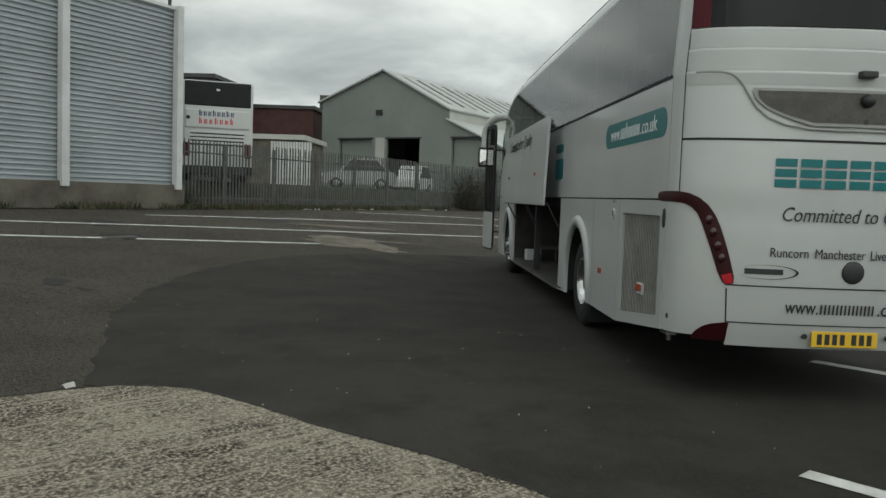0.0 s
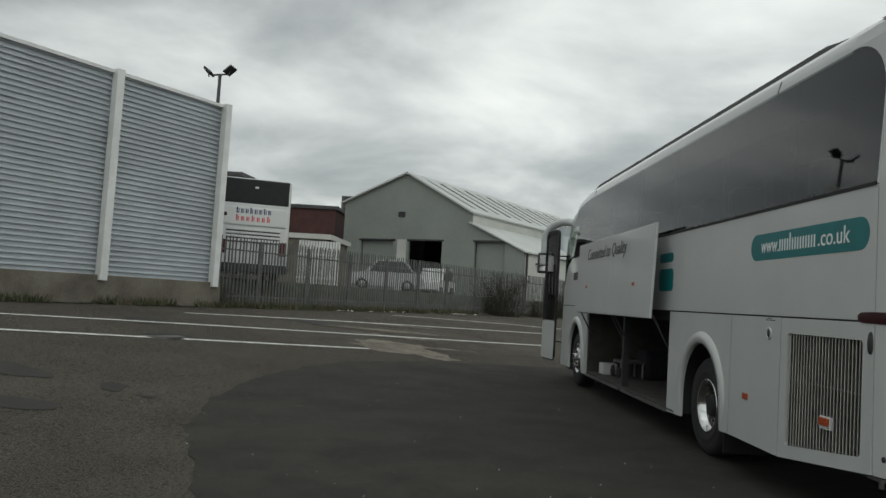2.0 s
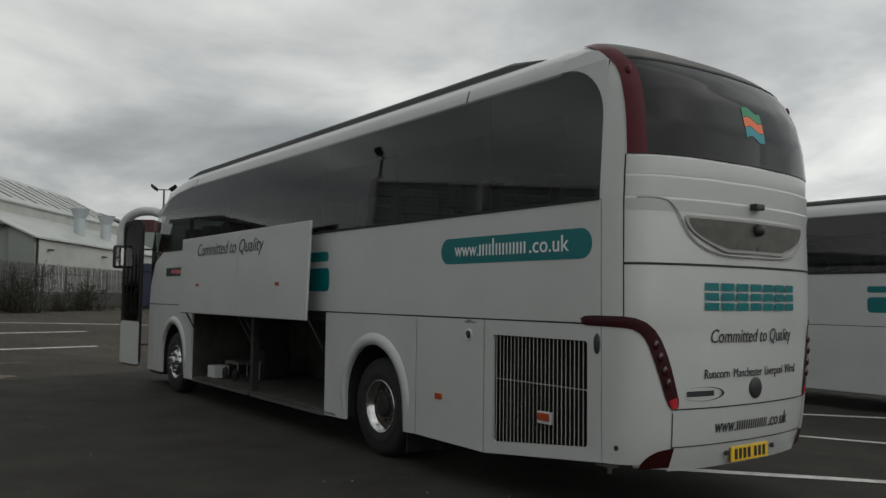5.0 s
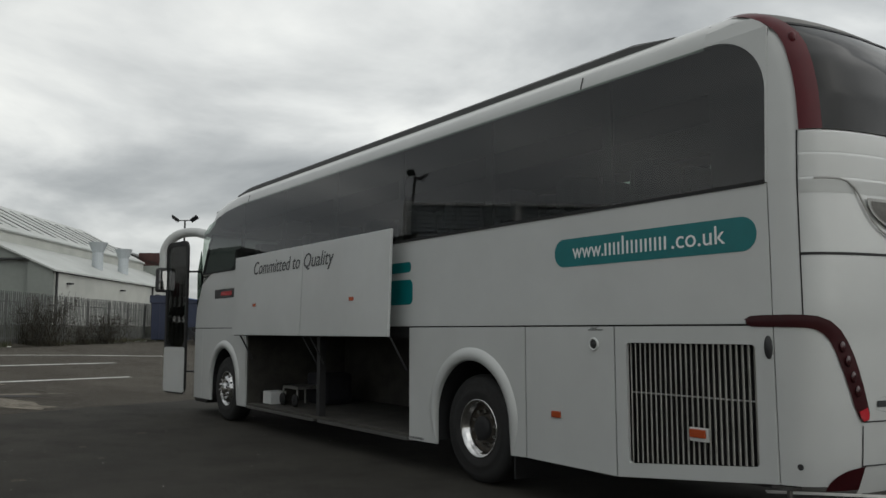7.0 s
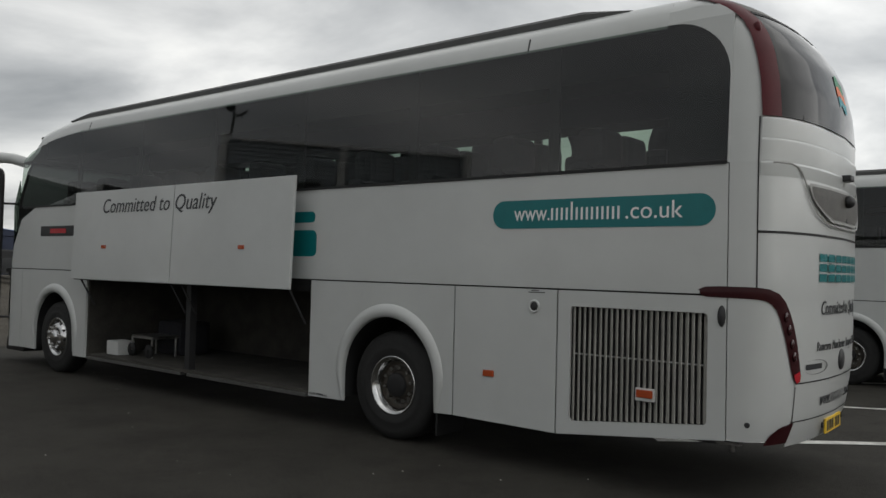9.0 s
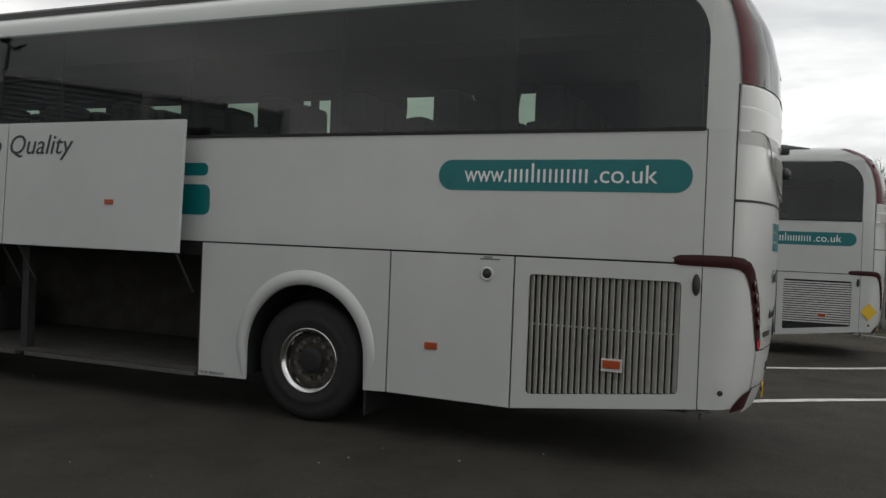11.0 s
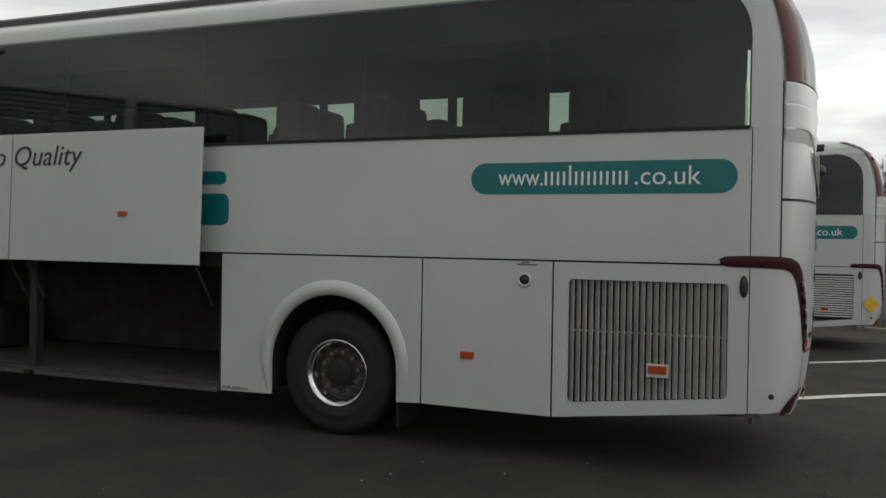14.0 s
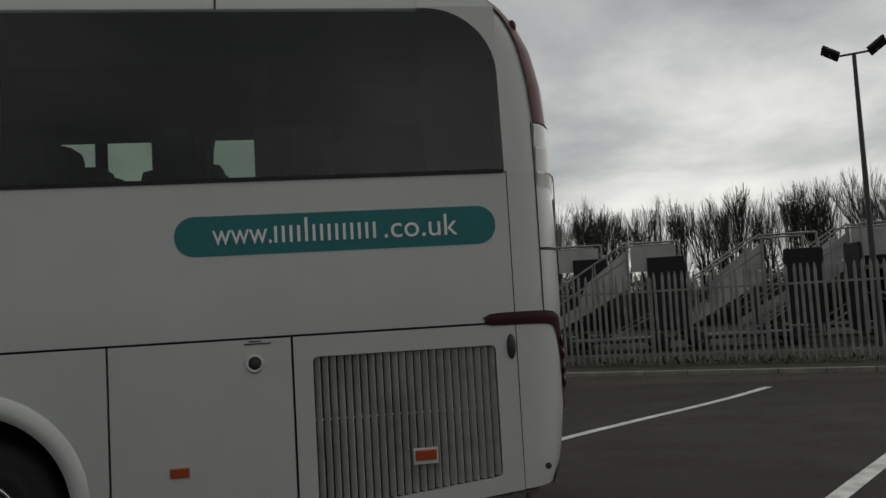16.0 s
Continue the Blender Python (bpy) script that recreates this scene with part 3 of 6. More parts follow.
        for a, z, w in track:
            for r, d in ((0.0, 0.03), (-0.003, -0.004), (0.006, -0.006 - 0.026 * w), (0.055, -0.006 - 0.030 * w), (0.088 + 0.02 * w, -0.004 - 0.022 * w), (0.098 + 0.026 * w, -0.0005)):
                rr = ARCH_R + r * (0.35 + 0.65 * w)
                if z is None:
                    verts.append((cx + rr * math.cos(radians(a)), d, ARCH_Z + rr * math.sin(radians(a))))
                else:
                    verts.append((cx + a * rr, d, z))
        for i in range(len(track) - 1):
            for k in range(5):
                faces.append((i * 6 + k, i * 6 + k + 1, (i + 1) * 6 + k + 1, (i + 1) * 6 + k))
        put("wheel_arch_lip", verts, faces, WHITE, C, "", True)
        path = arch_path(cx, 0.36, 0.36, 0.004)
        verts = [(x, y, z) for x, z in path for y in (0.02, 0.54)]
        put("arch_liner", verts, [(2 * i, 2 * i + 1, 2 * i + 3, 2 * i + 2) for i in range(len(path) - 1)], DARK, C, "", True)
    # slats of the engine door
    grille = box("vent_backing", -1.76, -0.52, 0.10, 0.12, 0.45, 1.42, TRIM, C)
    n = 0 if second else 24
    for i in range(18 if second else 0):
        z = 0.62 + i * 0.042
        box("slat", -1.70, -0.59, 0.008, 0.03, z, z + 0.022, WHITE2, grille)
    for i in range(n):
        x = -1.701 + 1.115 * (i + 0.5) / n
        lo = 0.475 + 0.12 * (x + 1.701) / 1.115
        bm = bmesh.new()
        add_box(bm, -0.0225, 0.0225, -0.003, 0.003, lo, 1.387)
        bmesh.ops.transform(bm, matrix=Matrix.Rotation(radians(137), 4, "Z"), verts=bm.verts)
        bmesh.ops.translate(bm, vec=(x, 0.028, 0), verts=bm.verts)
        part("slat", bm, SLAT, grille)
    box("slat_tie", -1.70, -0.59, 0.045, 0.055, 1.005, 1.015, WHITE2, grille)
    # markers and caps
    for x, z in ((-2.488, 0.774),):
        m = box("side_marker", x - 0.055, x + 0.055, -0.012, 0.01, z - 0.028, z + 0.028, AMBER, C, "amber side marker", 0.006)
    box("side_marker", -1.054 - 0.065, -1.054 + 0.065, -0.022, -0.004, 0.761 - 0.03, 0.761 + 0.03, AMBER, C, "amber side marker", 0.006)
    box("marker_plate", -1.054 - 0.075, -1.054 + 0.075, -0.006, 0.02, 0.761 - 0.055, 0.761 + 0.038, WHITE2, C)
    turned("filler_cap", [(0.055, 0.0), (0.052, -0.012), (0.040, -0.012), (0.036, 0.0)], -2.04, 0.0, 1.372, WHITE, C, seg=24)
    turned("filler_lock", [(0.036, -0.001), (0.034, -0.006), (0.0, -0.006)], -2.04, 0.0, 1.372, TRIM, C, seg=20)
    turned("door_lock", [(0.03, 0.0), (0.028, -0.012), (0.0, -0.014)], 0, 0, 0, TRIM, C, seg=20).matrix_basis = Matrix.Translation((-0.487, 0.0, 1.375)) @ Matrix.Diagonal((0.95, 1, 2.6, 1))
    box("small_notice", -2.10, -1.94, -0.004, 0.002, 1.485, 1.492, LETTERGREY, C)
    box("small_notice", -2.07, -2.0, -0.004, 0.002, 1.500, 1.507, LETTERGREY, C)
    words("weight_mark", "U.L.W. 13570 K.G.S", 0.034, Matrix.Translation((-4.74, -0.004, 0.338)) @ SIDE, LETTERGREY, C, 0.26)
    # glazing
    glaze = leaned("side_window", window_outline(-11.55, -0.462, SILL, WTOP + 0.02, 0.44), GLASS, C, "dark tinted side glazing", 0.004)
    glaze.visible_shadow = False
    glaze.modifiers.clear()
    if glaze.data.polygons[0].normal.y > 0:
        glaze.data.flip_normals()
    far_glaze = mirror_y(glaze)
    far_glaze.data = glaze.data.copy()
    far_glaze.data.flip_normals()
    box("window_rubber", -11.4, -0.47, -0.008, 0.02, SILL - 0.012, SILL + 0.014, DARK, C)
    for x in (-9.9, -8.3, -6.7, -5.1, -3.5, -1.95):
        box("window_pillar", x - 0.05, x + 0.05, 0.105, 0.135, SILL, 3.54, INNER, C)
        box("window_pillar", x - 0.05, x + 0.05, 2.365, 2.395, SILL, 3.54, INNER, C)
    box("window_pillar", -0.95, -0.5, 0.105, 0.135, SILL, 3.54, INNER, C)
    box("window_pillar", -0.95, -0.5, 2.365, 2.395, SILL, 3.54, INNER, C)
    # added sheets with slack, wavy edges that block light through the offside windows
    for x0, x1 in () if second else ((-2.08, -0.5), (-3.12, -2.50), (-4.42, -3.86), (-5.72, -5.18), (-6.86, -6.32), (-8.16, -7.6), (-9.6, -8.9)):
        verts, faces = [], []
        for i in range(13):
            z = 2.42 + 0.90 * i / 12
            pull = 0.06 * math.sin(i / 12 * 7 + x0 * 3) + 0.05 * math.sin(i / 12 * 2.2)
            for k in range(9):
                f = k / 8
                verts.append((x0 + pull + (x1 - x0 - pull * (1.4 if x1 < -1 else 1.0)) * f, 2.31 + 0.022 * math.sin(k * 2.4), z))
        faces = [(i * 9 + k, i * 9 + k + 1, (i + 1) * 9 + k + 1, (i + 1) * 9 + k) for i in range(12) for k in range(8)]
        cu = put("window_light_blocker", verts, faces, SEAT, C, "added dark pleated sheet blocking window light", True)
        mod = cu.modifiers.new("thickness", "SOLIDIFY")
        mod.thickness = 0.01
    if second:
        # one plain sheet added to keep daylight from showing through this coach
        box("window_light_blocker", -11.0, -0.5, 2.28, 2.30, 2.42, 3.3, SEAT, C, "added dark sheet blocking window light")
    # cantrail, roof and the pillar round the rear window corner
    verts, faces = [], []
    prof = [(0, 0)] + [(y, z) for y, z in SIDE_PROFILE if z > WTOP]
    xs = steps(-11.1, X_CUT, 36)
    for x in xs:
        drop = 0.085 * max(0.0, -9.9 - x) ** 2
        for y, z in [(side_y(WTOP), WTOP)] + prof[1:]:
            verts.append((x, y, z - drop))
        for y, z in reversed([(side_y(WTOP), WTOP)] + prof[1:-1]):
            verts.append((x, 2.5 - y, z - drop))
    w = len(verts) // len(xs)
    faces = [(j * w + i, j * w + i + 1, (j + 1) * w + i + 1, (j + 1) * w + i) for j in range(len(xs) - 1) for i in range(w - 1)]
    put("roof", verts, faces, WHITE, C, "white roof and cantrail", True)
    box("ceiling_lining", -11.2, -0.45, 0.14, 2.36, 3.54, 3.58, INNER, C)
    # added dark sheet that stops light showing through the front side glass
    box("cab_light_blocker", -11.6, -9.8, 2.33, 2.36, 1.6, 3.5, INNER, C)
    for y0, y1 in ((0.14, 0.62), (1.88, 2.36)):
        box("luggage_rack", -11.0, -0.48, y0, y1, 3.22, 3.54, INNER, C)
    # white frame between glass and tail: fills the corner outside the rounded pane
    cor = [(X_CUT, 3.66), (X_CUT, WTOP + 0.02), (-0.902, WTOP + 0.02)] + [(-0.902 + 0.44 * math.cos(radians(a)), WTOP + 0.02 - 0.44 + 0.44 * math.sin(radians(a))) for a in range(90, -1, -9)] + [(-0.462, SILL), (X_END - 0.004, SILL)] + [(min(X_END - 0.004, pillar_x(z) + 0.004), z) for z in steps(3.40, 3.66, 13)]
    leaned("window_frame", cor, WHITE, C, "white frame round the window corner", 0.004, 0.02)
    # tail skins
    zs_all = steps(0.50, 1.44, 10) + steps(1.50, 2.79, 13) + steps(2.85, 3.50, 14) + [3.54, 3.58, 3.62, 3.65, 3.66, 3.69, 3.72, 3.75, 3.78, 3.81, 3.835, 3.855, 3.87]
    def edge(z):
        return 0.0 if z > WTOP else s_of_x(z, X_END)
    zs_low = [z for z in zs_all if z < SILL] + [SILL]
    zs_up = [SILL] + [z for z in zs_all if z > SILL]
    def up_edge(z):
        return 0.0 if z > 3.655 else s_of_x(z, min(X_END - 0.004, pillar_x(z)))
    tail = tail_skin("tail_corner", zs_low, edge, lambda z: 2 - edge(z), 48, WHITE, C, "white moulded tail panels", 0.0, 0.0)
    tail_skin("tail_corner", zs_up, up_edge, lambda z: 2 - up_edge(z), 60, WHITE, C, "white upper tail frame", 0.0, 0.0)
    # lower bumper edge sloping up to the corner
    tail_skin("rear_bumper", steps(0.44, 0.54, 3), lambda z: s_of_y(z, 0.40 - 0.0), lambda z: 2 - s_of_y(z, 0.40), 30, WHITE, C, "white lower rear bumper", 0.0, 0.0)
    def insert_y(z):
        k = min(1.0, max(0.0, (z - 0.47) / 0.15))
        return 0.17 + 0.21 * (1 - math.sqrt(1 - k * k))
    tail_skin("bumper_reflector", steps(0.47, 0.62, 8), lambda z: s_of_y(z, insert_y(z)), lambda z: s_of_y(z, 0.40), 8, LAMPRED, C, "maroon corner bumper insert", 0.006, 0.0)
    tail_skin("bumper_reflector", steps(0.47, 0.62, 8), lambda z: 2 - s_of_y(z, 0.40), lambda z: 2 - s_of_y(z, insert_y(z)), 8, LAMPRED, C, "maroon corner bumper insert", 0.006, 0.0)
    # seams
    def seam(z, y0, y1, h=0.012, out=0.003):
        tail_skin("panel_seam", [z - h / 2, z + h / 2], lambda q: s_of_y(q, y0), lambda q: s_of_y(q, y1), 40, DARK, C, "", out, 0.0)
    tail_skin("panel_seam", [1.966, 1.984], lambda q: s_of_x(q, -0.26), lambda q: 2 - s_of_x(q, -0.26), 44, DARK, C, "", 0.003, 0.0)
    seam(0.905, 0.36, 2.14, 0.010)
    seam(0.625, 0.38, 2.12, 0.008)
    def march(z, s, d):
        """The place on the tail an arc of d metres past s."""
        p = Vector(rear_point(z, s))
        while d > 0 and s < 0.98:
            s += 0.004
            q = Vector(rear_point(z, s))
            d -= (q - p).length
            p = q
        return s
    def red_out(z):
        return s_of_x(z, min(pillar_x(z), lerp_table(REAR_X, z) - 0.12))
    def red_in(z):
        return march(z, red_out(z), 0.135)
    def red_mid(z):
        return march(z, red_out(z), 0.068)
    for side in (0, 1):
        f = (lambda z, y: 2 - s_of_y(z, y)) if side else s_of_y
        e = (lambda z, x: 2 - s_of_x(z, x)) if side else s_of_x
        tail_skin("panel_seam", steps(0.56, 0.88, 6), lambda z: f(z, 0.355 + (0.88 - z) * 0.08), lambda z: f(z, 0.364 + (0.88 - z) * 0.08), 1, DARK, C, "", 0.003, 0.0)
        tail_skin("panel_seam", steps(1.58, 2.79, 14), lambda z: e(z, -0.262), lambda z: e(z, -0.253), 1, DARK, C, "", 0.003, 0.0)
        # maroon lamp cluster: a horizontal arm and a curved drop
        path = [(0.29, 1.545, 0.012), (0.33, 1.546, 0.036), (0.45, 1.547, 0.040), (0.60, 1.546, 0.041), (0.70, 1.543, 0.042), (0.77, 1.533, 0.044), (0.83, 1.505, 0.048), (0.88, 1.455, 0.052),
                (0.92, 1.385, 0.056), (0.955, 1.30, 0.058), (0.985, 1.21, 0.058), (1.015, 1.11, 0.057), (1.04, 1.02, 0.054), (1.062, 0.95, 0.046), (1.072, 0.91, 0.03)]
        lamp = contour_band("tail_lamp", path, side, LAMPRED, C, "maroon curved tail lamp", 0.010)
        contour_band("tail_lamp_tip", [(1.050, 0.985, 0.035), (1.062, 0.95, 0.036), (1.072, 0.915, 0.022)], side, REDLENS, lamp, "bright red lens", 0.015)
        for c, z in ((0.922, 1.38), (0.958, 1.29), (0.99, 1.19), (1.017, 1.10)):
            p = Vector(rear_point(z, (2 - s_at_c(z, c)) if side else s_at_c(z, c), 0.010))
            bmx = bmesh.new()
            bmesh.ops.create_uvsphere(bmx, u_segments=14, v_segments=8, radius=0.034, matrix=Matrix.Translation(p) @ Matrix.Diagonal((0.4, 0.9, 1.1, 1)))
            part("round_lens", bmx, LENSDARK, lamp, "", True)
        # red pillar beside the rear window
        zs_red = sorted({2.79} | {z for z in zs_all if 2.79 < z < 3.80})
        tail_skin("red_pillar", zs_red, (lambda z: 2 - red_out(z)) if side else red_out, (lambda z: 2 - red_in(z)) if side else red_in, 14, RED, C, "maroon painted window pillar", 0.019, 0.0)
        p = Vector(rear_point(3.45, 2 - red_mid(3.45) if side else red_mid(3.45), 0.012))
        bmx = bmesh.new()
        bmesh.ops.create_uvsphere(bmx, u_segments=16, v_segments=8, radius=0.05, matrix=Matrix.Translation(p) @ Matrix.Diagonal((0.55, 0.55, 0.95, 1)))
        part("high_level_lamp", bmx, RED, C, "round maroon high-level lamp", True)
    # rear window and roof spoiler
    zs_rw = sorted({2.79, 3.585} | {z for z in zs_all if 2.79 < z < 3.58})
    rw = tail_skin("rear_window", zs_rw, red_in, lambda z: 2 - red_in(z), 60, REARGLASS, C, "dark curved rear window", 0.016, 0.0)
    zs_re = sorted({3.595, 3.85} | {z for z in zs_all if 3.60 < z < 3.85})
    tail_skin("rear_roof_edge", zs_re, red_in, lambda z: 2 - red_in(z), 60, DUSTROOF, C, "dusty grey roof edge over the rear window", 0.018, 0.0)
    tail_skin("roof_edge_seam", [3.575, 3.60], red_in, lambda z: 2 - red_in(z), 60, DARK, C, "", 0.0205, 0.0)
    # moulded ribs under the rear window
    for z, drop in ((2.785, 0.145), (2.635, 0.16), (2.47, 0.10)):
        tail_skin("moulded_rib", [z - drop, z - drop * 0.5, z - 0.02, z - 0.006, z], lambda q, z=z, drop=drop: s_of_x(q, -0.245), lambda q: 2 - s_of_x(q, -0.245), 36, WHITE, C, "", lambda q, z=z, drop=drop: 0.002 + 0.013 * (1 - (z - q) / drop) - (0.008 if q == z else 0.0), 0.0)
    RECESSGREY = mat("dark_grey_recess", (0.115, 0.108, 0.095), 0.5, vary=0.4, scale=6)
    def dip(z, lo, hi, y0, w):
        return y0 + w * max(0.0, (hi - z) / (hi - lo)) ** 2.4
    # the frame's shading is put into its grey colour
    tail_skin("recess_frame", steps(2.08, 2.345, 12), lambda z: s_of_y(z, dip(z, 2.08, 2.345, 0.45, 0.42)), lambda z: 2 - s_of_y(z, dip(z, 2.08, 2.345, 0.45, 0.42)), 30, MOULDSHADE, C, "moulded frame of the recess in shade grey", 0.019, 0.0)
    tail_skin("recess", steps(2.105, 2.325, 10), lambda z: s_of_y(z, dip(z, 2.105, 2.325, 0.48, 0.40)), lambda z: 2 - s_of_y(z, dip(z, 2.105, 2.325, 0.48, 0.40)), 30, RECESSGREY, C, "dark grey plate recess", 0.022, 0.0)
    # moulded edge, its shade put in as grey, from each corner down round the recess
    for far in (False, True):
        verts = []
        swoop = [(0.09, 2.462), (0.16, 2.464), (0.24, 2.462), (0.30, 2.448), (0.345, 2.415), (0.385, 2.365), (0.425, 2.29), (0.48, 2.205), (0.56, 2.135), (0.68, 2.085), (0.84, 2.06), (1.05, 2.052), (1.25, 2.052)]
        for k, (y, z) in enumerate(swoop):
            a, b = swoop[max(0, k - 1)], swoop[min(len(swoop) - 1, k + 1)]
            ty, tz = b[0] - a[0], b[1] - a[1]
            q = math.hypot(ty, tz)
            for f, o in ((-0.008, 0.014), (0.0, 0.022), (0.008, 0.014)):
                yy, zz = y - tz / q * f, z + ty / q * f
                p = rear_point(zz, s_of_y(zz, yy), o)
                verts.append((p[0], 2.5 - p[1] if far else p[1], p[2]))
        put("moulded_edge", verts, [(3 * k + m, 3 * k + m + 1, 3 * k + m + 4, 3 * k + m + 3) for k in range(len(swoop) - 1) for m in range(2)], MOULDSHADE, C, "", True)
    x = lerp_table(REAR_X, 2.45)
    box("rear_handle", x, x + 0.07, 1.18, 1.30, 2.43, 2.48, TRIM, C, "black rear camera housing", 0.012)
    bmx = bmesh.new()
    bmesh.ops.create_uvsphere(bmx, u_segments=16, v_segments=10, radius=0.05, matrix=Matrix.Translation((x + 0.04, 1.25, 2.27)))
    part("reversing_camera", bmx, TRIM, C, "small round reversing camera", True)
    tube("key_hole", (x + 0.0, 1.25, 2.12), (x + 0.03, 1.25, 2.12), 0.02, TRIM, C)
    x = lerp_table(REAR_X, 1.0)
    bmx = bmesh.new()
    bmesh.ops.create_uvsphere(bmx, u_segments=24, v_segments=10, radius=0.085, matrix=Matrix.Translation((x, 1.25, 1.03)) @ Matrix.Diagonal((0.25, 1, 1, 1)))
    part("rear_badge", bmx, TRIM, C, "black oval badge", True)
    # number plate with plain bars
    xp = lerp_table(REAR_X, 0.54)
    plate = box("number_plate", xp + 0.004, xp + 0.018, 1.0, 1.50, 0.465, 0.58, YELLOW, C, "yellow rear number plate", 0.004)
    for i in range(7):
        y = 1.04 + i * 0.058 + (0.03 if i > 3 else 0)
        box("plate_bar", xp + 0.018, xp + 0.021, y, y + 0.036, 0.483, 0.562, LETTERGREY, plate)
    for y in (0.95, 1.58):
        tube("parking_sensor", (xp, y, 0.54), (xp + 0.012, y, 0.54), 0.02, TRIM, C)
    tube("corner_sensor", (-0.30, 0.0, 0.63), (-0.30, -0.008, 0.63), 0.02, TRIM, C)
    # lettering on the tail
    def on_tail(name, text, y, z, width, size, material, shear=0.0):
        xx = max(rear_point(z, s_of_y(z, q))[0] for q in (y, y + width / 2, y + width)) + 0.008
        tl = words(name, text, size, Matrix(((0, 0, 1, xx), (1, 0, 0, y), (0, 1, 0, z), (0, 0, 0, 1))), material, C, width, shear)
        for v in tl.data.vertices:
            v.co.x += rear_point(v.co.z, s_of_y(v.co.z, v.co.y))[0] + 0.006 - xx
        return tl
    # the operator's name as plain blocks
    for i in range(7):
        y = 0.635 + i * 0.178
        for z0 in (1.635, 1.71, 1.785):
            tail_skin("logo_block", [z0, z0 + 0.058], lambda z: s_of_y(z, y), lambda z: s_of_y(z, y + 0.152), 3, TEAL, C, "", 0.005, 0.0)
    on_tail("tagline", "Committed to Quality", 0.71, 1.39, 1.10, 0.15, LETTERGREY, 0.25)
    for town, ty, tw in (("Runcorn", 0.64, 0.27), ("Manchester", 0.96, 0.37), ("Liverpool", 1.37, 0.28), ("Wirral", 1.69, 0.19)):
        on_tail("town_name", town, ty, 1.125, tw, 0.10, LETTERGREY)
    on_tail("web_address", "www.", 0.78, 0.71, 0.24, 0.15, LETTERGREY)
    for i in range(14):
        tail_skin("web_name_bar", steps(0.71, 0.785, 2), lambda z: s_of_y(z, 1.035 + i * 0.03), lambda z: s_of_y(z, 1.035 + i * 0.03 + 0.014), 2, LETTERGREY, C, "", 0.005, 0.0)
    on_tail("web_address", ".co.uk", 1.47, 0.71, 0.31, 0.15, LETTERGREY)
    badge = tail_skin("model_badge", steps(0.995, 1.035, 2), lambda z: s_of_y(z, 0.47), lambda z: s_of_y(z, 0.74), 6, LETTERGREY, C, "grey model badge", 0.005, 0.0)
    verts = []
    for k in range(25):
        a = radians(-150 + 290 * k / 24)
        for r in (1.0, 1.0 + 0.10 * math.sin(math.pi * k / 24)):
            y, z = 0.62 + 0.21 * r * math.cos(a), 1.012 + 0.05 * r * math.sin(a)
            verts.append(rear_point(z, s_of_y(z, y), 0.007))
    put("swoosh", verts, [(2 * k, 2 * k + 1, 2 * k + 3, 2 * k + 2) for k in range(24)], LETTERGREY, badge)
    # flag sticker inside the rear window
    for k, (m_, nm) in enumerate(((mat("green_sticker", (0.03, 0.25, 0.12), 0.5), "a"), (mat("orange_sticker", (0.75, 0.16, 0.05), 0.5), "b"), (mat("blue_sticker", (0.03, 0.28, 0.33), 0.5), "c"))):
        verts, faces = [], []
        for i in range(9):
            y = 1.19 + 0.26 * i / 8
            for j in (0, 1):
                z = 3.27 - k * 0.085 - j * 0.08 + 0.022 * math.sin(i / 8 * 6.0) - 0.01 * i / 8
                verts.append((rear_point(z, s_of_y(z, y), 0.018)[0], y, z))
        faces = [(2 * i, 2 * i + 2, 2 * i + 3, 2 * i + 1) for i in range(8)]
        put("window_sticker", verts, faces, m_, C, "wavy coloured window sticker")
    # side lettering
    pill = prism("web_panel", [(x, z) for x, z in rounded(-2.475, -0.54, 2.02, 2.258, 0.115, 8)], -0.003, 0.002, TEAL, C, "teal rounded web address panel")
    words("web_address", "www.", 0.19, Matrix.Translation((-2.255, -0.006, 2.085)) @ SIDE, LETTERWHITE, pill, 0.345)
    for i in range(14):
        x = -1.895 + i * 0.0455
        box("web_name_bar", x, x + 0.017, -0.007, -0.003, 2.085, 2.085 + (0.145 if i == 4 else 0.10), LETTERWHITE, pill)
    words("web_address", ".co.uk", 0.19, Matrix.Translation((-1.235, -0.006, 2.085)) @ SIDE, LETTERWHITE, pill, 0.455)
    # the end of a large teal letter that shows beside the flap: plain curved blocks
    prism("logo_block", rounded(-5.25, -4.73, 2.12, 2.235, 0.05), -0.003, 0.002, TEAL, C)
    prism("logo_block", rounded(-5.25, -4.70, 1.765, 2.04, 0.07), -0.003, 0.002, TEAL, C)
    # pantograph luggage flaps, standing out from the side
    if second:
        prism("luggage_flap", [(-9.37, 0.33), (-4.77, 0.33), (-4.77, BELT - 0.005), (-9.37, BELT - 0.005)], 0.0, 0.03, WHITE, C, "shut white luggage flap")
        prism("warning_diamond", [(-0.30, 0.72), (-0.17, 0.87), (-0.30, 1.02), (-0.43, 0.87)], -0.012, -0.004, YELLOW, C, "yellow diamond warning sticker")
    for x0, x1 in () if second else ((-9.38, -7.012), (-6.995, -4.845)):
        bm = bmesh.new()
        add_box(bm, x0, x1, -0.035, 0.0, 0.0, 1.185, 0.006)
        for v in bm.verts:
            v.co.y += -0.20 + 0.04 * v.co.z / 1.185
            v.co.z += 1.416
        fl = part("luggage_flap", bm, WHITE, C, "raised white luggage flap")
        for xa in (x0 + 0.15, x1 - 0.05):
            tube("flap_strut", (xa, 0.05, 1.05), (xa - 0.06, -0.16, 1.46), 0.012, TRIM, fl)
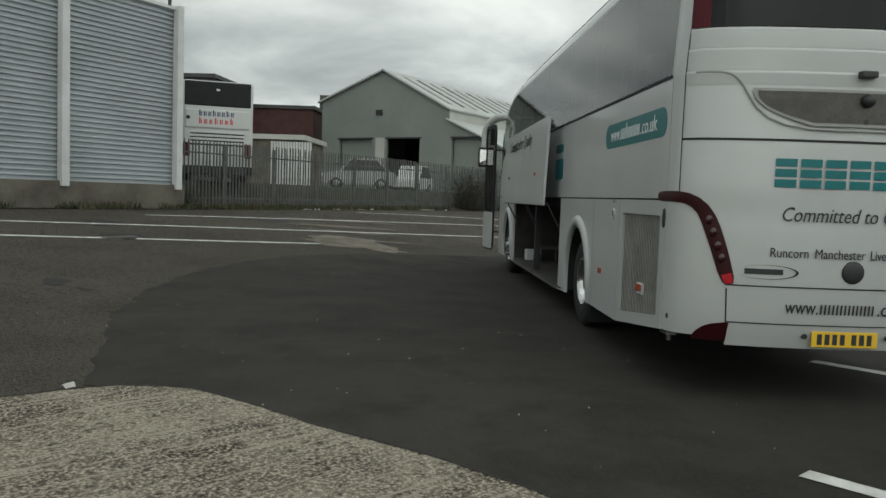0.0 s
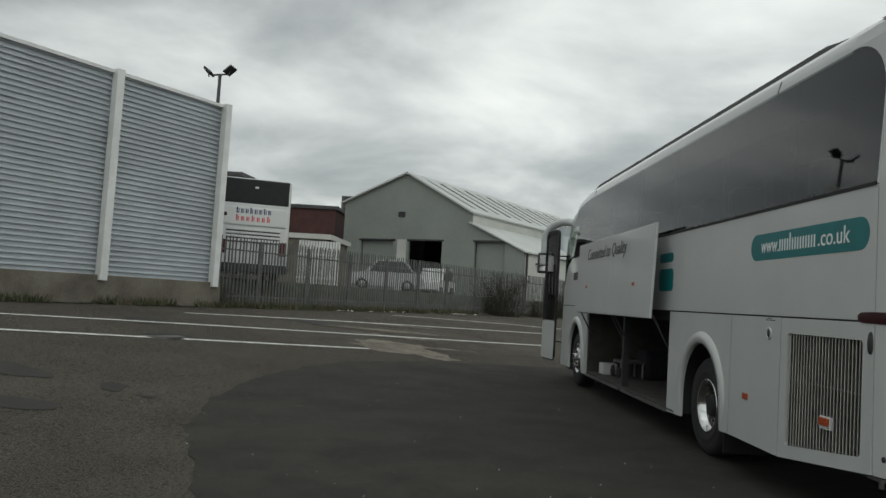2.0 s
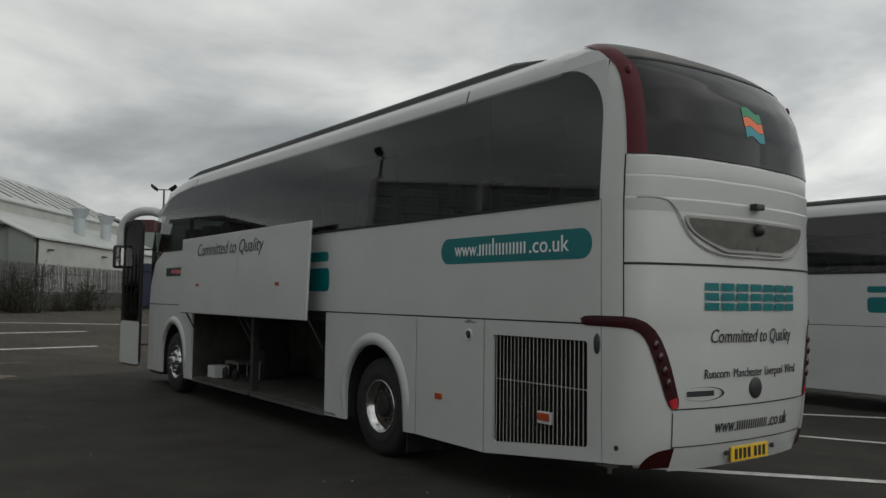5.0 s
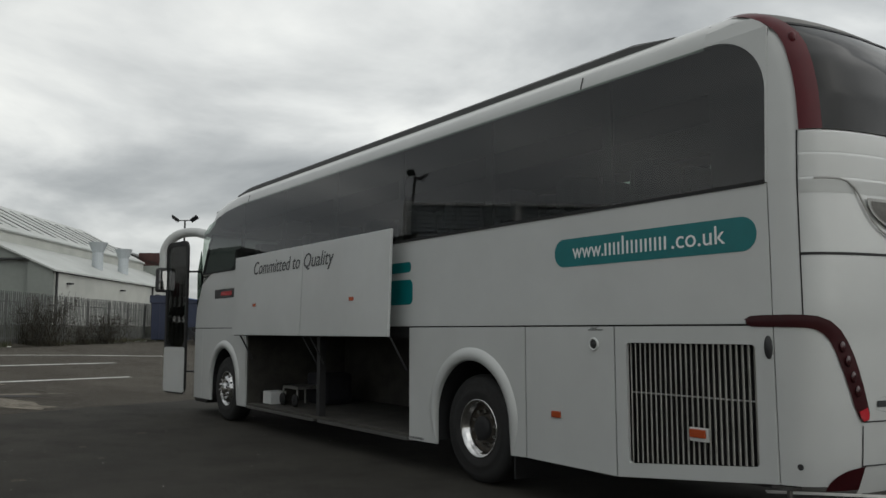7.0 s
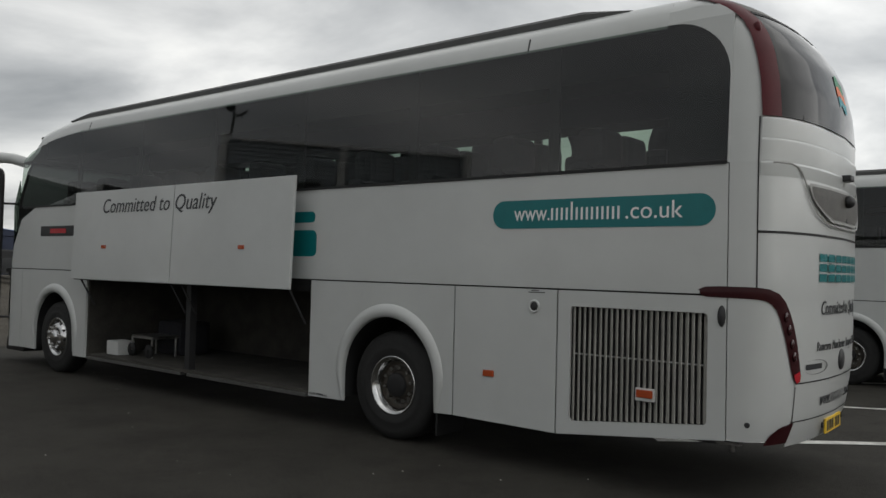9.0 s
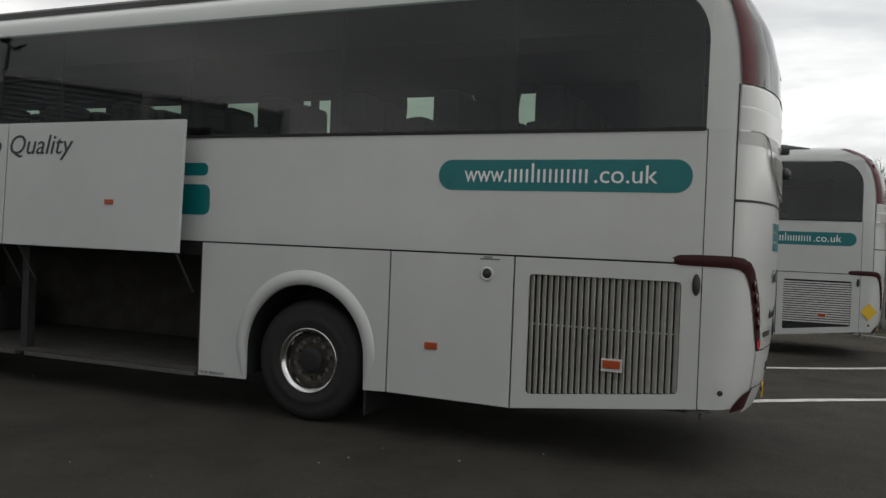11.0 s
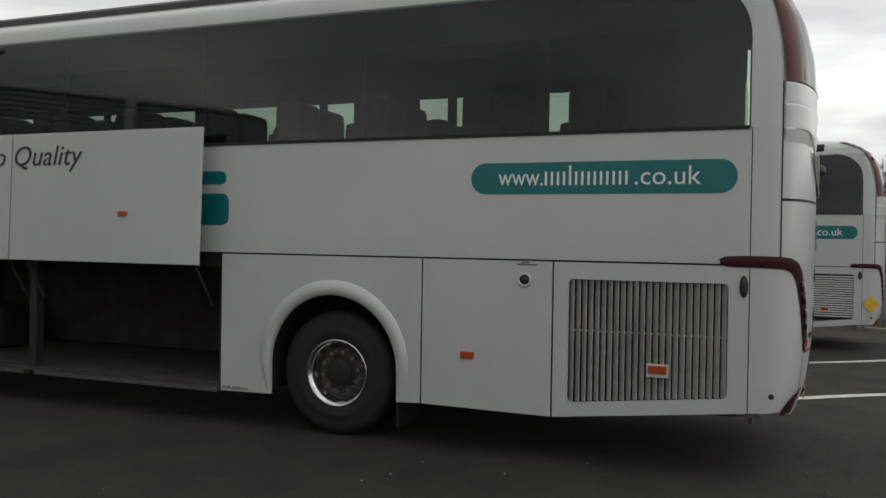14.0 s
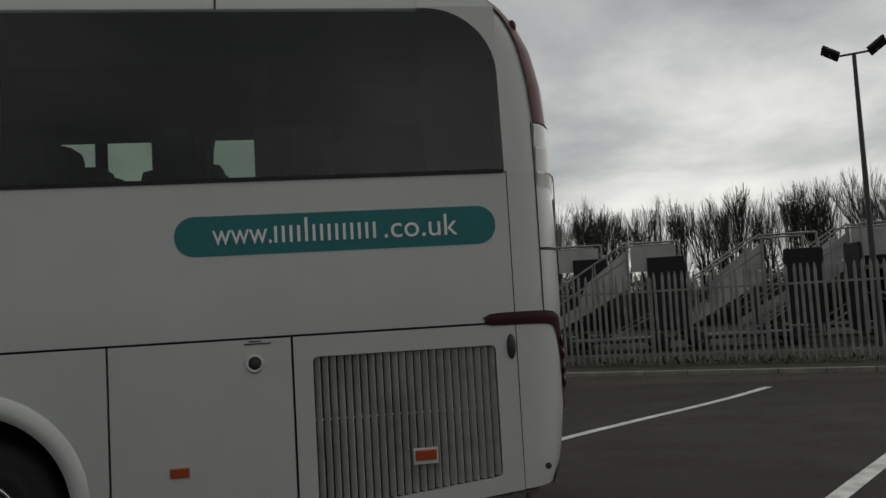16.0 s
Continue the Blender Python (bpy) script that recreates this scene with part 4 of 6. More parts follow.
        xm = x0 + 0.83 if x0 < -9 else x0 + 1.335
        box("side_marker", xm - 0.05, xm + 0.05, -0.232, -0.21, 1.83, 1.875, AMBER, fl, "amber side marker", 0.004)
        box("flap_rubber", x0 + 0.02, x1 - 0.02, -0.20, -0.165, 1.405, 1.418, DARK, fl)
    for text, x, w_ in () if second else (("Committed to", -8.62, 1.54), ("Quality", -6.96, 0.82)):
        words("tagline", text, 0.27, Matrix.Translation((x, -0.209, 2.30)) @ pose(0, 0, 0, 88, 0, 0), LETTERGREY, C, w_, 0.22)
    # destination display and painted sails beside the front
    box("route_display", -10.80, -9.80, -0.004, 0.01, 2.02, 2.17, TRIM, C, "black side destination display")
    if not second:
        box("display_text", -10.50, -10.02, -0.007, -0.003, 2.06, 2.13, REDLENS, C, "dim red display characters as a bar")
    prism("sail_decal", [(-9.66, 1.66), (-9.30, 1.70), (-9.42, 2.30)], -0.003, 0.002, mat("red_decal", (0.45, 0.05, 0.04), 0.4), C)
    prism("sail_decal", [(-9.80, 1.62), (-9.32, 1.60), (-9.56, 1.92)], -0.005, 0.002, TEAL, C)
    # roof rail and pod
    verts, faces = [], []
    xs = steps(-10.5, -1.35, 20)
    for i, x in enumerate(xs):
        k = min(1.0, (x + 10.55) / 0.5, (-1.28 - x) / 0.3)
        for y, z in ((0.24, 3.77), (0.25, 3.78 + 0.06 * k), (0.31, 3.79 + 0.09 * k), (0.45, 3.80 + 0.10 * k), (2.05, 3.80 + 0.10 * k), (2.19, 3.79 + 0.09 * k), (2.25, 3.78 + 0.06 * k), (2.26, 3.77)):
            verts.append((x, y, z))
    faces = [(j * 8 + i, j * 8 + i + 1, (j + 1) * 8 + i + 1, (j + 1) * 8 + i) for j in range(20) for i in range(7)] + [tuple(range(8)), tuple(range(160, 168))]
    put("roof_pod", verts, faces, ROOFGREY, C, "long dark roof fairing")
    for x in (-9.6, -2.2):
        p = leaned("roof_seam", [(x - 0.006, WTOP + 0.02), (x + 0.006, WTOP + 0.02), (x + 0.006, 3.66), (x - 0.006, 3.66)], DARK, C, "", 0.004, 0.006)
    # front: nose, windscreen, door and mirror
    def nose(z, t, out=0.0):
        """t from 0 at the near side to 2 at the far side."""
        far = t > 1
        q = 2 - t if far else t
        xf = lerp_table([(0.30, -12.42), (0.9, -12.50), (1.5, -12.45), (2.5, -12.25), (3.2, -12.0), (3.4, -11.85), (3.55, -11.62), (3.64, -11.45), (3.70, -11.32), (3.79, -11.18), (3.87, -11.12)], z)
        x0 = -11.75 if z < 2.6 else min(-11.08, -11.75 + (z - 2.6) * 0.72)
        a = q * math.pi / 2
        ys = side_y(z)
        x = x0 + (xf - x0) * math.sin(a) ** 0.6
        y = 1.25 - (1.25 - ys) * math.cos(a) ** 0.6 if q < 1 else 1.25
        return (x - out, 2.5 - y if far else y, z - 0.19 * min(1.0, max(0.0, z - 3.2) / 0.33))
    def nose_skin(name, zs, t0, t1, n, material, label="", out=0.0):
        verts = [nose(z, t0 + (t1 - t0) * i / n, out) for z in zs for i in range(n + 1)]
        w = n + 1
        faces = [(j * w + i, j * w + i + 1, (j + 1) * w + i + 1, (j + 1) * w + i) for j in range(len(zs) - 1) for i in range(n)]
        return put(name, verts, faces, material, C, label, True)
    nose_skin("front_panel", steps(0.32, 1.35, 8), 0.55, 2.0, 24, WHITE, "white front panel")
    ws = nose_skin("windscreen", steps(1.36, 3.30, 14), 0.55, 1.7, 24, GLASS2, "tinted windscreen")
    ws.visible_shadow = False
    nose_skin("windscreen_pillar", steps(1.36, 3.30, 14), 1.7, 2.0, 8, WHITE)
    nose_skin("door_pillar", steps(0.32, 3.30, 14), 0.50, 0.56, 2, DARK)
    nose_skin("front_roof", [3.20, 3.30, 3.40, 3.47, 3.53, 3.58, 3.62, 3.66, 3.70, 3.75, 3.79, 3.83, 3.855, 3.87], 0.0, 2.0, 32, WHITE, "white front roof dome")
    prism("quarter_window", [(-11.72, BELT + 0.36), (-11.46, SILL - 0.17), (-11.02, SILL), (-11.5, SILL), (-11.58, 2.9), (-11.75, 2.5)], 0.006, 0.02, GLASS, C, "dark quarter light")
    # entrance door, swung out ahead of its opening
    door = prism("entrance_door", rounded(0.0, 0.86, 0.0, 2.78, 0.16, 5), -0.02, 0.02, DARK, C, "open glazed entrance door", [rounded(0.06, 0.80, 0.85, 2.70, 0.14, 5)])
    pane = prism("door_pane", rounded(0.05, 0.81, 0.84, 2.71, 0.14, 5), -0.006, 0.006, CLEAR, door)
    pane.visible_shadow = False
    low = prism("door_lower_panel", rounded(0.02, 0.84, 0.03, 0.84, 0.06, 4), -0.028, 0.0, WHITE, door, "white lower door panel")
    tube("door_handrail", (0.7, 0.05, 0.5), (0.7, 0.05, 1.7), 0.014, ALU, door)
    door.matrix_basis = pose(-12.72, -0.24, 0.34, 0, 0, 8)
    tube("door_arm", (-11.75, 0.1, 0.75), (-11.95, -0.14, 0.75), 0.018, TRIM, C)
    tube("door_arm", (-11.75, 0.1, 2.55), (-11.95, -0.14, 2.55), 0.018, TRIM, C)
    for i, zz in enumerate((0.38, 0.62, 0.86)):
        box("entrance_step", -11.78 - 0.62, -11.78, 0.25 + i * 0.3, 1.0, zz - 0.2, zz, TRIM, C)
    # mirror on its curved arm
    path = [(-11.95, 0.28, 3.24), (-12.15, 0.14, 3.31), (-12.35, 0.06, 3.33)]
    for i in range(13):
        a = radians(100 * i / 12)
        path.append((-12.42 - 0.40 * math.sin(a), 0.04 - 0.32 * math.sin(a), 3.33 - 0.42 * (1 - math.cos(a))))
    path += [(-12.82, -0.28, 2.70), (-12.81, -0.28, 2.50)]
    swept("mirror_arm", path, 0.088, WHITE, C, "white curved mirror arm")
    mh = box("mirror_head", -12.87, -12.69, -0.43, -0.15, 2.20, 2.66, TRIM, C, "dark mirror head", 0.05)
    box("mirror_glass", -12.695, -12.684, -0.40, -0.18, 2.25, 2.60, mat("mirror_glass", (0.8, 0.8, 0.8), 0.02, metal=1.0), mh)
    # far side closed
    fs = prism("far_side_panel", [(-11.75, 0.32), (-0.5, 0.45), (-0.5, SILL), (-11.75, SILL)], 2.46, 2.5, WHITE, C, "white offside panel")
    # wheels
    wheel(C, HUB_R, 0.09, True)
    wheel(C, HUB_F, 0.06, False)
    for cx in (HUB_R, HUB_F):
        turned("wheel", [(0.2, 0.0), (0.50, 0.0), (0.52, 0.04), (0.52, 0.24), (0.50, 0.28), (0.2, 0.28)], cx, 2.13, 0.532, TYRE, C, "black coach tyre")
    turned("wheel", [(0.2, 0.0), (0.50, 0.0), (0.52, 0.04), (0.52, 0.22), (0.50, 0.26), (0.2, 0.26)], HUB_R, 0.42, 0.532, TYRE, C, "inner twin tyre")
    # underbody hook, mud flap
    box("mud_flap", -3.10, -3.08, 0.05, 0.5, 0.14, 0.5, DARK, C, "black rubber mud flap")
    tube("exhaust_pipe", (-0.42, 0.06, 0.50), (-0.42, 0.06, 0.42), 0.018, STEEL, C)
    box("catch_bracket", -0.52, -0.36, 0.02, 0.10, 0.47, 0.49, STEEL, C)
    # seats
    proto = None
    for row in range(11):
        x = -10.83 + row * 0.86
        for y in (0.12, 0.60, 1.42, 1.90):
            bm = bmesh.new()
            add_box(bm, 0.0, 0.50, 0.0, 0.44, 1.92, 2.05, 0.04)
            add_box(bm, 0.40, 0.60, 0.0, 0.44, 1.95, 2.58, 0.06)
            add_box(bm, 0.46, 0.72, 0.02, 0.42, 2.52, 2.86, 0.08)
            if proto is None:
                proto = part("passenger_seat", bm, SEAT, C, "dark fabric passenger seat")
                proto.matrix_basis = pose(x, y, 0.0)
            else:
                bm.free()
                c = proto.copy()
                scene.collection.objects.link(c)
                c.matrix_basis = pose(x, y, 0.0)
    if not second:
        trolley = box("luggage_trolley", -8.75, -8.25, 0.35, 0.75, 0.62, 0.66, ALU, C, "folded metal trolley in the luggage bay")
        for x, y in ((-8.75, 0.36), (-8.27, 0.36), (-8.75, 0.72), (-8.27, 0.72)):
            tube("trolley_leg", (x, y, 0.37), (x, y, 0.64), 0.016, ALU, trolley)
        for x in (-8.72, -8.30):
            turned("trolley_wheel", [(0.02, 0), (0.09, 0), (0.09, 0.03), (0.02, 0.03)], x, 0.32, 0.46, DARK, trolley, seg=18)
        box("white_carton", -9.15, -8.85, 0.20, 0.45, 0.37, 0.56, WHITE2, C, "small white box in the luggage bay", 0.01)
        box("dark_holdall", -8.8, -8.2, 0.75, 1.25, 0.37, 0.85, SEAT, C, "dark bag in the luggage bay", 0.08)
    return C


main_coach = coach()
coach_beyond = coach(True)
coach_beyond.matrix_basis = pose(2.0, 10.0, -0.225)


# ---------------------------------------------------------------- yard surface
def jag(outline, amp, freq=2.2, every=0.22):
    """An outline with worn, wandering edges."""
    res = []
    for (ax, ay), (bx, by) in zip(outline, outline[1:] + outline[:1]):
        d = math.hypot(bx - ax, by - ay)
        m = max(1, int(d / every))
        nx, ny = -(by - ay) / d, (bx - ax) / d
        for k in range(m):
            x, y = ax + (bx - ax) * k / m, ay + (by - ay) * k / m
            o = amp * (noise.noise((x * freq, y * freq, 1.0)) + 0.6 * noise.noise((x * freq * 3.1, y * freq * 3.1, 4.0)))
            res.append((x + nx * o, y + ny * o))
    return res


draped("tarmac_patch", jag([(-0.2, -4.35), (-1.33, -4.67), (-3.4, -5.38), (-5.5, -5.6), (-7.2, -5.5), (-9.2, -5.0), (-10.6, -4.3), (-12.0, -3.0), (-13.0, -1.5), (-14.6, 1.5), (-15.0, 5.0), (-12.0, 9.0), (-6.0, 12.0), (2.5, 11.6), (9.0, 8.6), (16.0, 5.2), (18.0, 0.0), (16.0, -6.0),
         (9.0, -9.0), (4.5, -7.5), (3.0, -4.0), (1.6, -1.8), (0.6, -2.9), (-0.1, -3.5)], 0.10), TARMAC, 0.006, "dark newer tarmac resurfacing", "tarmac", 1.0)
draped("concrete_apron", [(0.40, -4.98), (0.20, -4.66), (-0.02, -4.40), (-0.15, -4.15), (-0.20, -3.9), (-0.12, -3.55), (0.06, -3.28), (0.36, -2.93), (0.71, -2.57), (1.0, -2.2), (1.27, -1.85), (1.80, -1.32), (2.6, -0.75), (4.2, -0.2), (8.0, -1.6), (9.0, -5.0), (7.0, -9.0), (2.0, -9.0), (0.3, -6.4)], CONC, 0.018, "stained pale concrete apron with worn aggregate", "concrete", 0.6)
draped("worn_patch", jag([(-12.9, -3.7), (-13.6, -4.5), (-14.4, -4.5), (-15.2, -3.9), (-15.0, -3.0), (-14.0, -2.5), (-13.1, -2.0), (-12.6, -2.3), (-13.0, -3.0)], 0.35), BROKEN, 0.010, "broken pale patch worn into the tarmac", "concrete", 0.6)
draped("verge", jag([(-19.66, -9.32), (-9.95, -15.6), (-9.7, -15.25), (-19.45, -8.95)], 0.14), EARTH, 0.024, "mossy soil strip along the shed plinth", "verge", 0.8)
draped("verge", jag([(-20.6, -9.9), (-33.0, -1.65), (-56.0, 14.9), (-55.5, 15.7), (-32.5, -0.9), (-20.1, -9.15)], 0.3), EARTH, 0.026, "weedy littered soil strip before the fence", "verge", 0.8)
draped("verge", [(-16.6, -13.9), (-19.7, -11.2), (-22.0, -9.3), (-32.0, -2.3), (-46.0, 7.6), (-60.0, 17.0), (-61.0, 15.5), (-46.5, 5.8), (-32.6, -4.0), (-22.6, -11.0), (-20.1, -13.0), (-17.2, -15.0)], EARTH, 0.02, "weedy soil strip along the fence foot", "verge", 1.0)

for a, b in (((-7.6, -11.4), (-13.0, -4.05)), ((-9.6, -12.2), (-19.7, 0.95)), ((-15.2, -8.8), (-24.4, 1.7)), ((-24.0, -3.9), (-29.5, 5.2)),
             ((-1.8, 1.96), (6.25, 8.83)), ((1.43, 0.24), (9.3, 6.9)), ((-5.2, 3.4), (2.35, 9.45)), ((-8.4, 4.9), (-1.0, 10.9)), ((4.0, -1.9), (12.8, 4.9))):
    stripe(a, b)
for x, y, r in ((-10.5, -7.85, 0.40),):
    verts = [(x + r * math.cos(a), y + r * math.sin(a), ground_z(x, y) + 0.014) for a in [2 * math.pi * k / 28 for k in range(28)]]
    verts += [(p[0], p[1], p[2] - 0.05) for p in verts]
    faces = [tuple(range(28))] + [(k, (k + 1) % 28, 28 + (k + 1) % 28, 28 + k) for k in range(28)]
    tagged(put("manhole_cover", verts, faces, STEEL), "round iron manhole cover in the tarmac", "manhole cover")
rng = random.Random(3)
GRIT = mat("pale_grit", (0.45, 0.44, 0.41), 0.9)
verts, faces = [], []
for i in range(260):
    x, y = rng.uniform(-9, 9), rng.uniform(-6.5, 0.5)
    if i % 3 == 0:
        x, y = rng.uniform(-20, 8), rng.uniform(-9, 8)
    r = rng.choice((0.003, 0.004, 0.005, 0.006, 0.009))
    z = ground_z(x, y) + 0.018
    k = len(verts)
    verts += [(x - r, y, z), (x, y - r * 0.8, z), (x + r, y, z), (x, y + r, z), (x, y, z + r * 0.8)]
    faces += [(k, k + 1, k + 4), (k + 1, k + 2, k + 4), (k + 2, k + 3, k + 4), (k + 3, k, k + 4)]
tagged(put("grit", verts, faces, GRIT), "scattered pale grit and flecks on the tarmac", "grit", kind="stuff")


def litter(x, y, w, h, turn):
    z = ground_z(x, y) + 0.022
    verts = [(-w, -h, 0), (0, -h, 0.02), (w, -h * 0.7, 0.004), (w * 0.9, h, 0.012), (0, h * 0.9, 0.035), (-w * 0.8, h, 0.0)]
    ob = put("litter", verts, [(0, 1, 4, 5), (1, 2, 3, 4)], LINEPAINT)
    m = ob.modifiers.new("thickness", "SOLIDIFY"); m.thickness = 0.004
    ob.matrix_basis = pose(x, y, z, 0, 0, turn)
    return tagged(ob, "crumpled white paper scrap on the tarmac", "litter", "litter")


litter(-0.08, -4.42, 0.07, 0.04, 30)
for i in range(60):
    k = rng.random() ** 1.5
    bx, by = -22.6 - 26 * k + rng.uniform(-0.4, 0.5), -7.9 + 17.6 * k + rng.uniform(-0.4, 0.6)
    litter(bx, by, rng.uniform(0.06, 0.2), rng.uniform(0.04, 0.12), rng.uniform(0, 360))

# one dark colour for the damp stains and the painted joint shadow
STAIN_SHADE = mat("damp_stain_and_joint_shade", (0.03, 0.026, 0.021), 0.8, vary=0.4, scale=3)
for cx, cy, rx, ry, turn in ((-5.5, -6.85, 0.30, 0.17, 20), (-5.12, -6.34, 0.16, 0.06, 80), (-4.0, -7.32, 0.55, 0.28, 95), (-5.8, -8.3, 0.6, 0.3, 60), (-10.7, -7.75, 0.5, 0.35, 10), (-17.2, -5.9, 0.8, 0.5, 60), (-14.8, -2.9, 0.9, 0.28, 75), (-12.6, -8.9, 0.7, 0.4, 30)):
    stain_pts = []
    for k in range(26):
        a = 2 * math.pi * k / 26
        r = 1 + 0.45 * noise.noise((cx + math.cos(a) * 1.3, cy + math.sin(a) * 1.3, 2.0))
        px, py = rx * r * math.cos(a), ry * r * math.sin(a)
        c_, s_ = math.cos(radians(turn)), math.sin(radians(turn))
        stain_pts.append((cx + px * c_ - py * s_, cy + px * s_ + py * c_))
    draped("stain", jag(stain_pts, 0.03, 5.0, 0.06), STAIN_SHADE, 0.009, "dark damp stain on worn tarmac", "stain", 0.3)
# broken pale streaks where the old surface shows through
for cx, cy, L, wd, turn in ((-18.8, -4.7, 1.5, 0.16, 112), (-17.4, -3.9, 1.9, 0.22, 118), (-16.3, -3.4, 1.2, 0.18, 108), (-14.9, -2.4, 1.1, 0.12, 115), (-19.6, -3.3, 1.0, 0.12, 110)):
    streak_pts = []
    for k in range(30):
        a = 2 * math.pi * k / 30
        r = 1 + 0.6 * noise.noise((cx + math.cos(a) * 2.0, cy + math.sin(a) * 2.0, 5.0))
        px, py = L * r * math.cos(a), wd * r * math.sin(a)
        c_, s_ = math.cos(radians(turn)), math.sin(radians(turn))
        streak_pts.append((cx + px * c_ - py * s_, cy + px * s_ + py * c_))
    draped("worn_patch", jag(streak_pts, 0.14, 3.0, 0.1), BROKEN, 0.011, "pale streak where the tarmac has broken up", "worn patch", 0.3)
# worn joint along the edge of the concrete, its shadow painted as a dark strip
edge_pts = [(0.40, -4.98), (0.20, -4.66), (-0.02, -4.40), (-0.15, -4.15), (-0.20, -3.9), (-0.12, -3.55), (0.06, -3.28), (0.36, -2.93), (0.71, -2.57), (1.0, -2.2), (1.27, -1.85), (1.80, -1.32), (2.6, -0.75), (4.2, -0.2)]
verts, faces = [], []
for (ax, ay), (bx, by) in zip(edge_pts, edge_pts[1:]):
    for k in range(8):
        q = Vector((ax + (bx - ax) * k / 8, ay + (by - ay) * k / 8))
        nn = Vector((-(by - ay), bx - ax)).normalized()
        wob = 0.012 * noise.noise((q.x * 5, q.y * 5, 0.0))
        for off in (-0.012 + wob, 0.014 + wob * 0.4 + 0.006 * noise.noise((q.x * 11, q.y * 11, 3.0))):
            verts.append((q.x + nn.x * off, q.y + nn.y * off, ground_z(q.x, q.y) + 0.0225))
faces = [(2 * i, 2 * i + 1, 2 * i + 3, 2 * i + 2) for i in range(len(verts) // 2 - 1)]
tagged(put("joint_shadow", verts, faces, STAIN_SHADE), "worn joint along the concrete edge with its shadow painted dark", "joint", kind="structure")

# kerb and verge to the offside
KA, KB = Vector((-9.0, 20.4)), Vector((30.0, -2.2))
ku = (KB - KA).normalized()
kn = Vector((-ku.y, ku.x))


def kerb_pt(s, off):
    p = KA + ku * s + kn * off
    return p.x, p.y


kerb = new("kerb")
tagged(kerb, "pale concrete kerb along the yard edge", "kerb", kind="structure")
total = (KB - KA).length
kbm = bmesh.new()
add_box(kbm, 0.0, 0.9, 0.0, 0.14, -0.1, 0.10, 0.015)
kme = mesh_of("kerb_stone", [], [], mat("kerb_concrete", (0.36, 0.35, 0.31), 0.9, vary=0.35, scale=2.5, bump=0.4))
kbm.to_mesh(kme)
for i in range(int(total / 0.915)):
    x, y = kerb_pt(i * 0.915, 0.0)
    k = new("kerb_stone", kme)
    k.parent = kerb
    k.matrix_basis = Matrix.Translation((x, y, ground_z(x, y))) @ Matrix.Rotation(math.atan2(ku.y, ku.x), 4, "Z")
draped("verge_offside", [kerb_pt(0, 0.13), kerb_pt(total, 0.13), kerb_pt(total, 60), kerb_pt(0, 60)], EARTH, 0.085, "weedy soil beyond the kerb", "verge", 3.0)


# ---------------------------------------------------------------- palisade fences
def pale_mesh(h, metal):
    bm = bmesh.new()
    w, d = 0.035, 0.012
    prof = [(-w, 0.010), (-w * 0.45, -d), (w * 0.45, -d), (w, 0.010)]
    rows = []
    for z, f in ((0.0, 1.0), (h - 0.12, 1.0), (h, 0.25)):
        rows.append([bm.verts.new((x * f, y, z)) for x, y in prof])
    for a, b in zip(rows, rows[1:]):
        for i in range(3):
            bm.faces.new((a[i], a[i + 1], b[i + 1], b[i]))
    me = bpy.data.meshes.new("pale")
    ex = bmesh.ops.extrude_face_region(bm, geom=bm.faces[:])
    bmesh.ops.translate(bm, vec=(0, 0.005, 0), verts=[v for v in ex["geom"] if isinstance(v, bmesh.types.BMVert)])
    bmesh.ops.recalc_face_normals(bm, faces=bm.faces)
    bm.to_mesh(me)
    bm.free()
    me.materials.append(metal)
    return me


def palisade(points, h, label, metal, pitch=0.155, lift=0.03):
    f = new("palisade_fence")
    tagged(f, label, "fence")
    me = pale_mesh(h, metal)
    for a, b in zip(points, points[1:]):
        a, b = Vector(a), Vector(b)
        L = (b - a).length
        u = (b - a) / L
        turn = math.atan2(u.y, u.x)
        n = int(L / 2.75) + 1
        for i in range(n + 1):
            p = a + u * L * i / n
            z = ground_z(p.x, p.y) + lift
            bm = bmesh.new()
            add_box(bm, -0.05, 0.05, 0.02, 0.10, -0.2, h - 0.10)
            o = part("fence_post", bm, metal, f)
            o.matrix_basis = Matrix.Translation((p.x, p.y, z)) @ Matrix.Rotation(turn, 4, "Z")
            if i < n:
                q = a + u * L * (i + 1) / n
                z2 = ground_z(q.x, q.y) + lift
                for hz in (0.30, h - 0.42):
                    bm = bmesh.new()
                    add_box(bm, 0.0, (q - p).length, 0.012, 0.045, hz - 0.025, hz + 0.025)
                    o = part("fence_rail", bm, metal, f)
                    o.matrix_basis = Matrix.Translation((p.x, p.y, z)) @ Matrix.Rotation(turn, 4, "Z") @ Matrix.Rotation(-math.atan2(z2 - z, (q - p).length), 4, "Y")
        k = int(L / pitch)
        for i in range(k):
            p = a + u * (i + 0.5) * pitch
            if i % 23 == 17:
                p += u * 0.02
            o = new("pale", me)
            o.parent = f
            o.matrix_basis = Matrix.Translation((p.x, p.y, ground_z(p.x, p.y) + lift + 0.03 + 0.01 * rng.uniform(-1, 1))) @ Matrix.Rotation(turn, 4, "Z") @ Matrix.Rotation(radians(rng.uniform(-0.8, 0.8)), 4, "Y")
    return f


palisade([(-20.6, -9.85), (-33.0, -1.6), (-56.0, 15.0)], 2.25, "grey galvanised palisade fence with weeds at its foot", FENCE)
palisade([kerb_pt(6.0, 1.75), kerb_pt(40.0, 1.75)], 2.25, "grey galvanised palisade security fence behind a kerb", GALV)

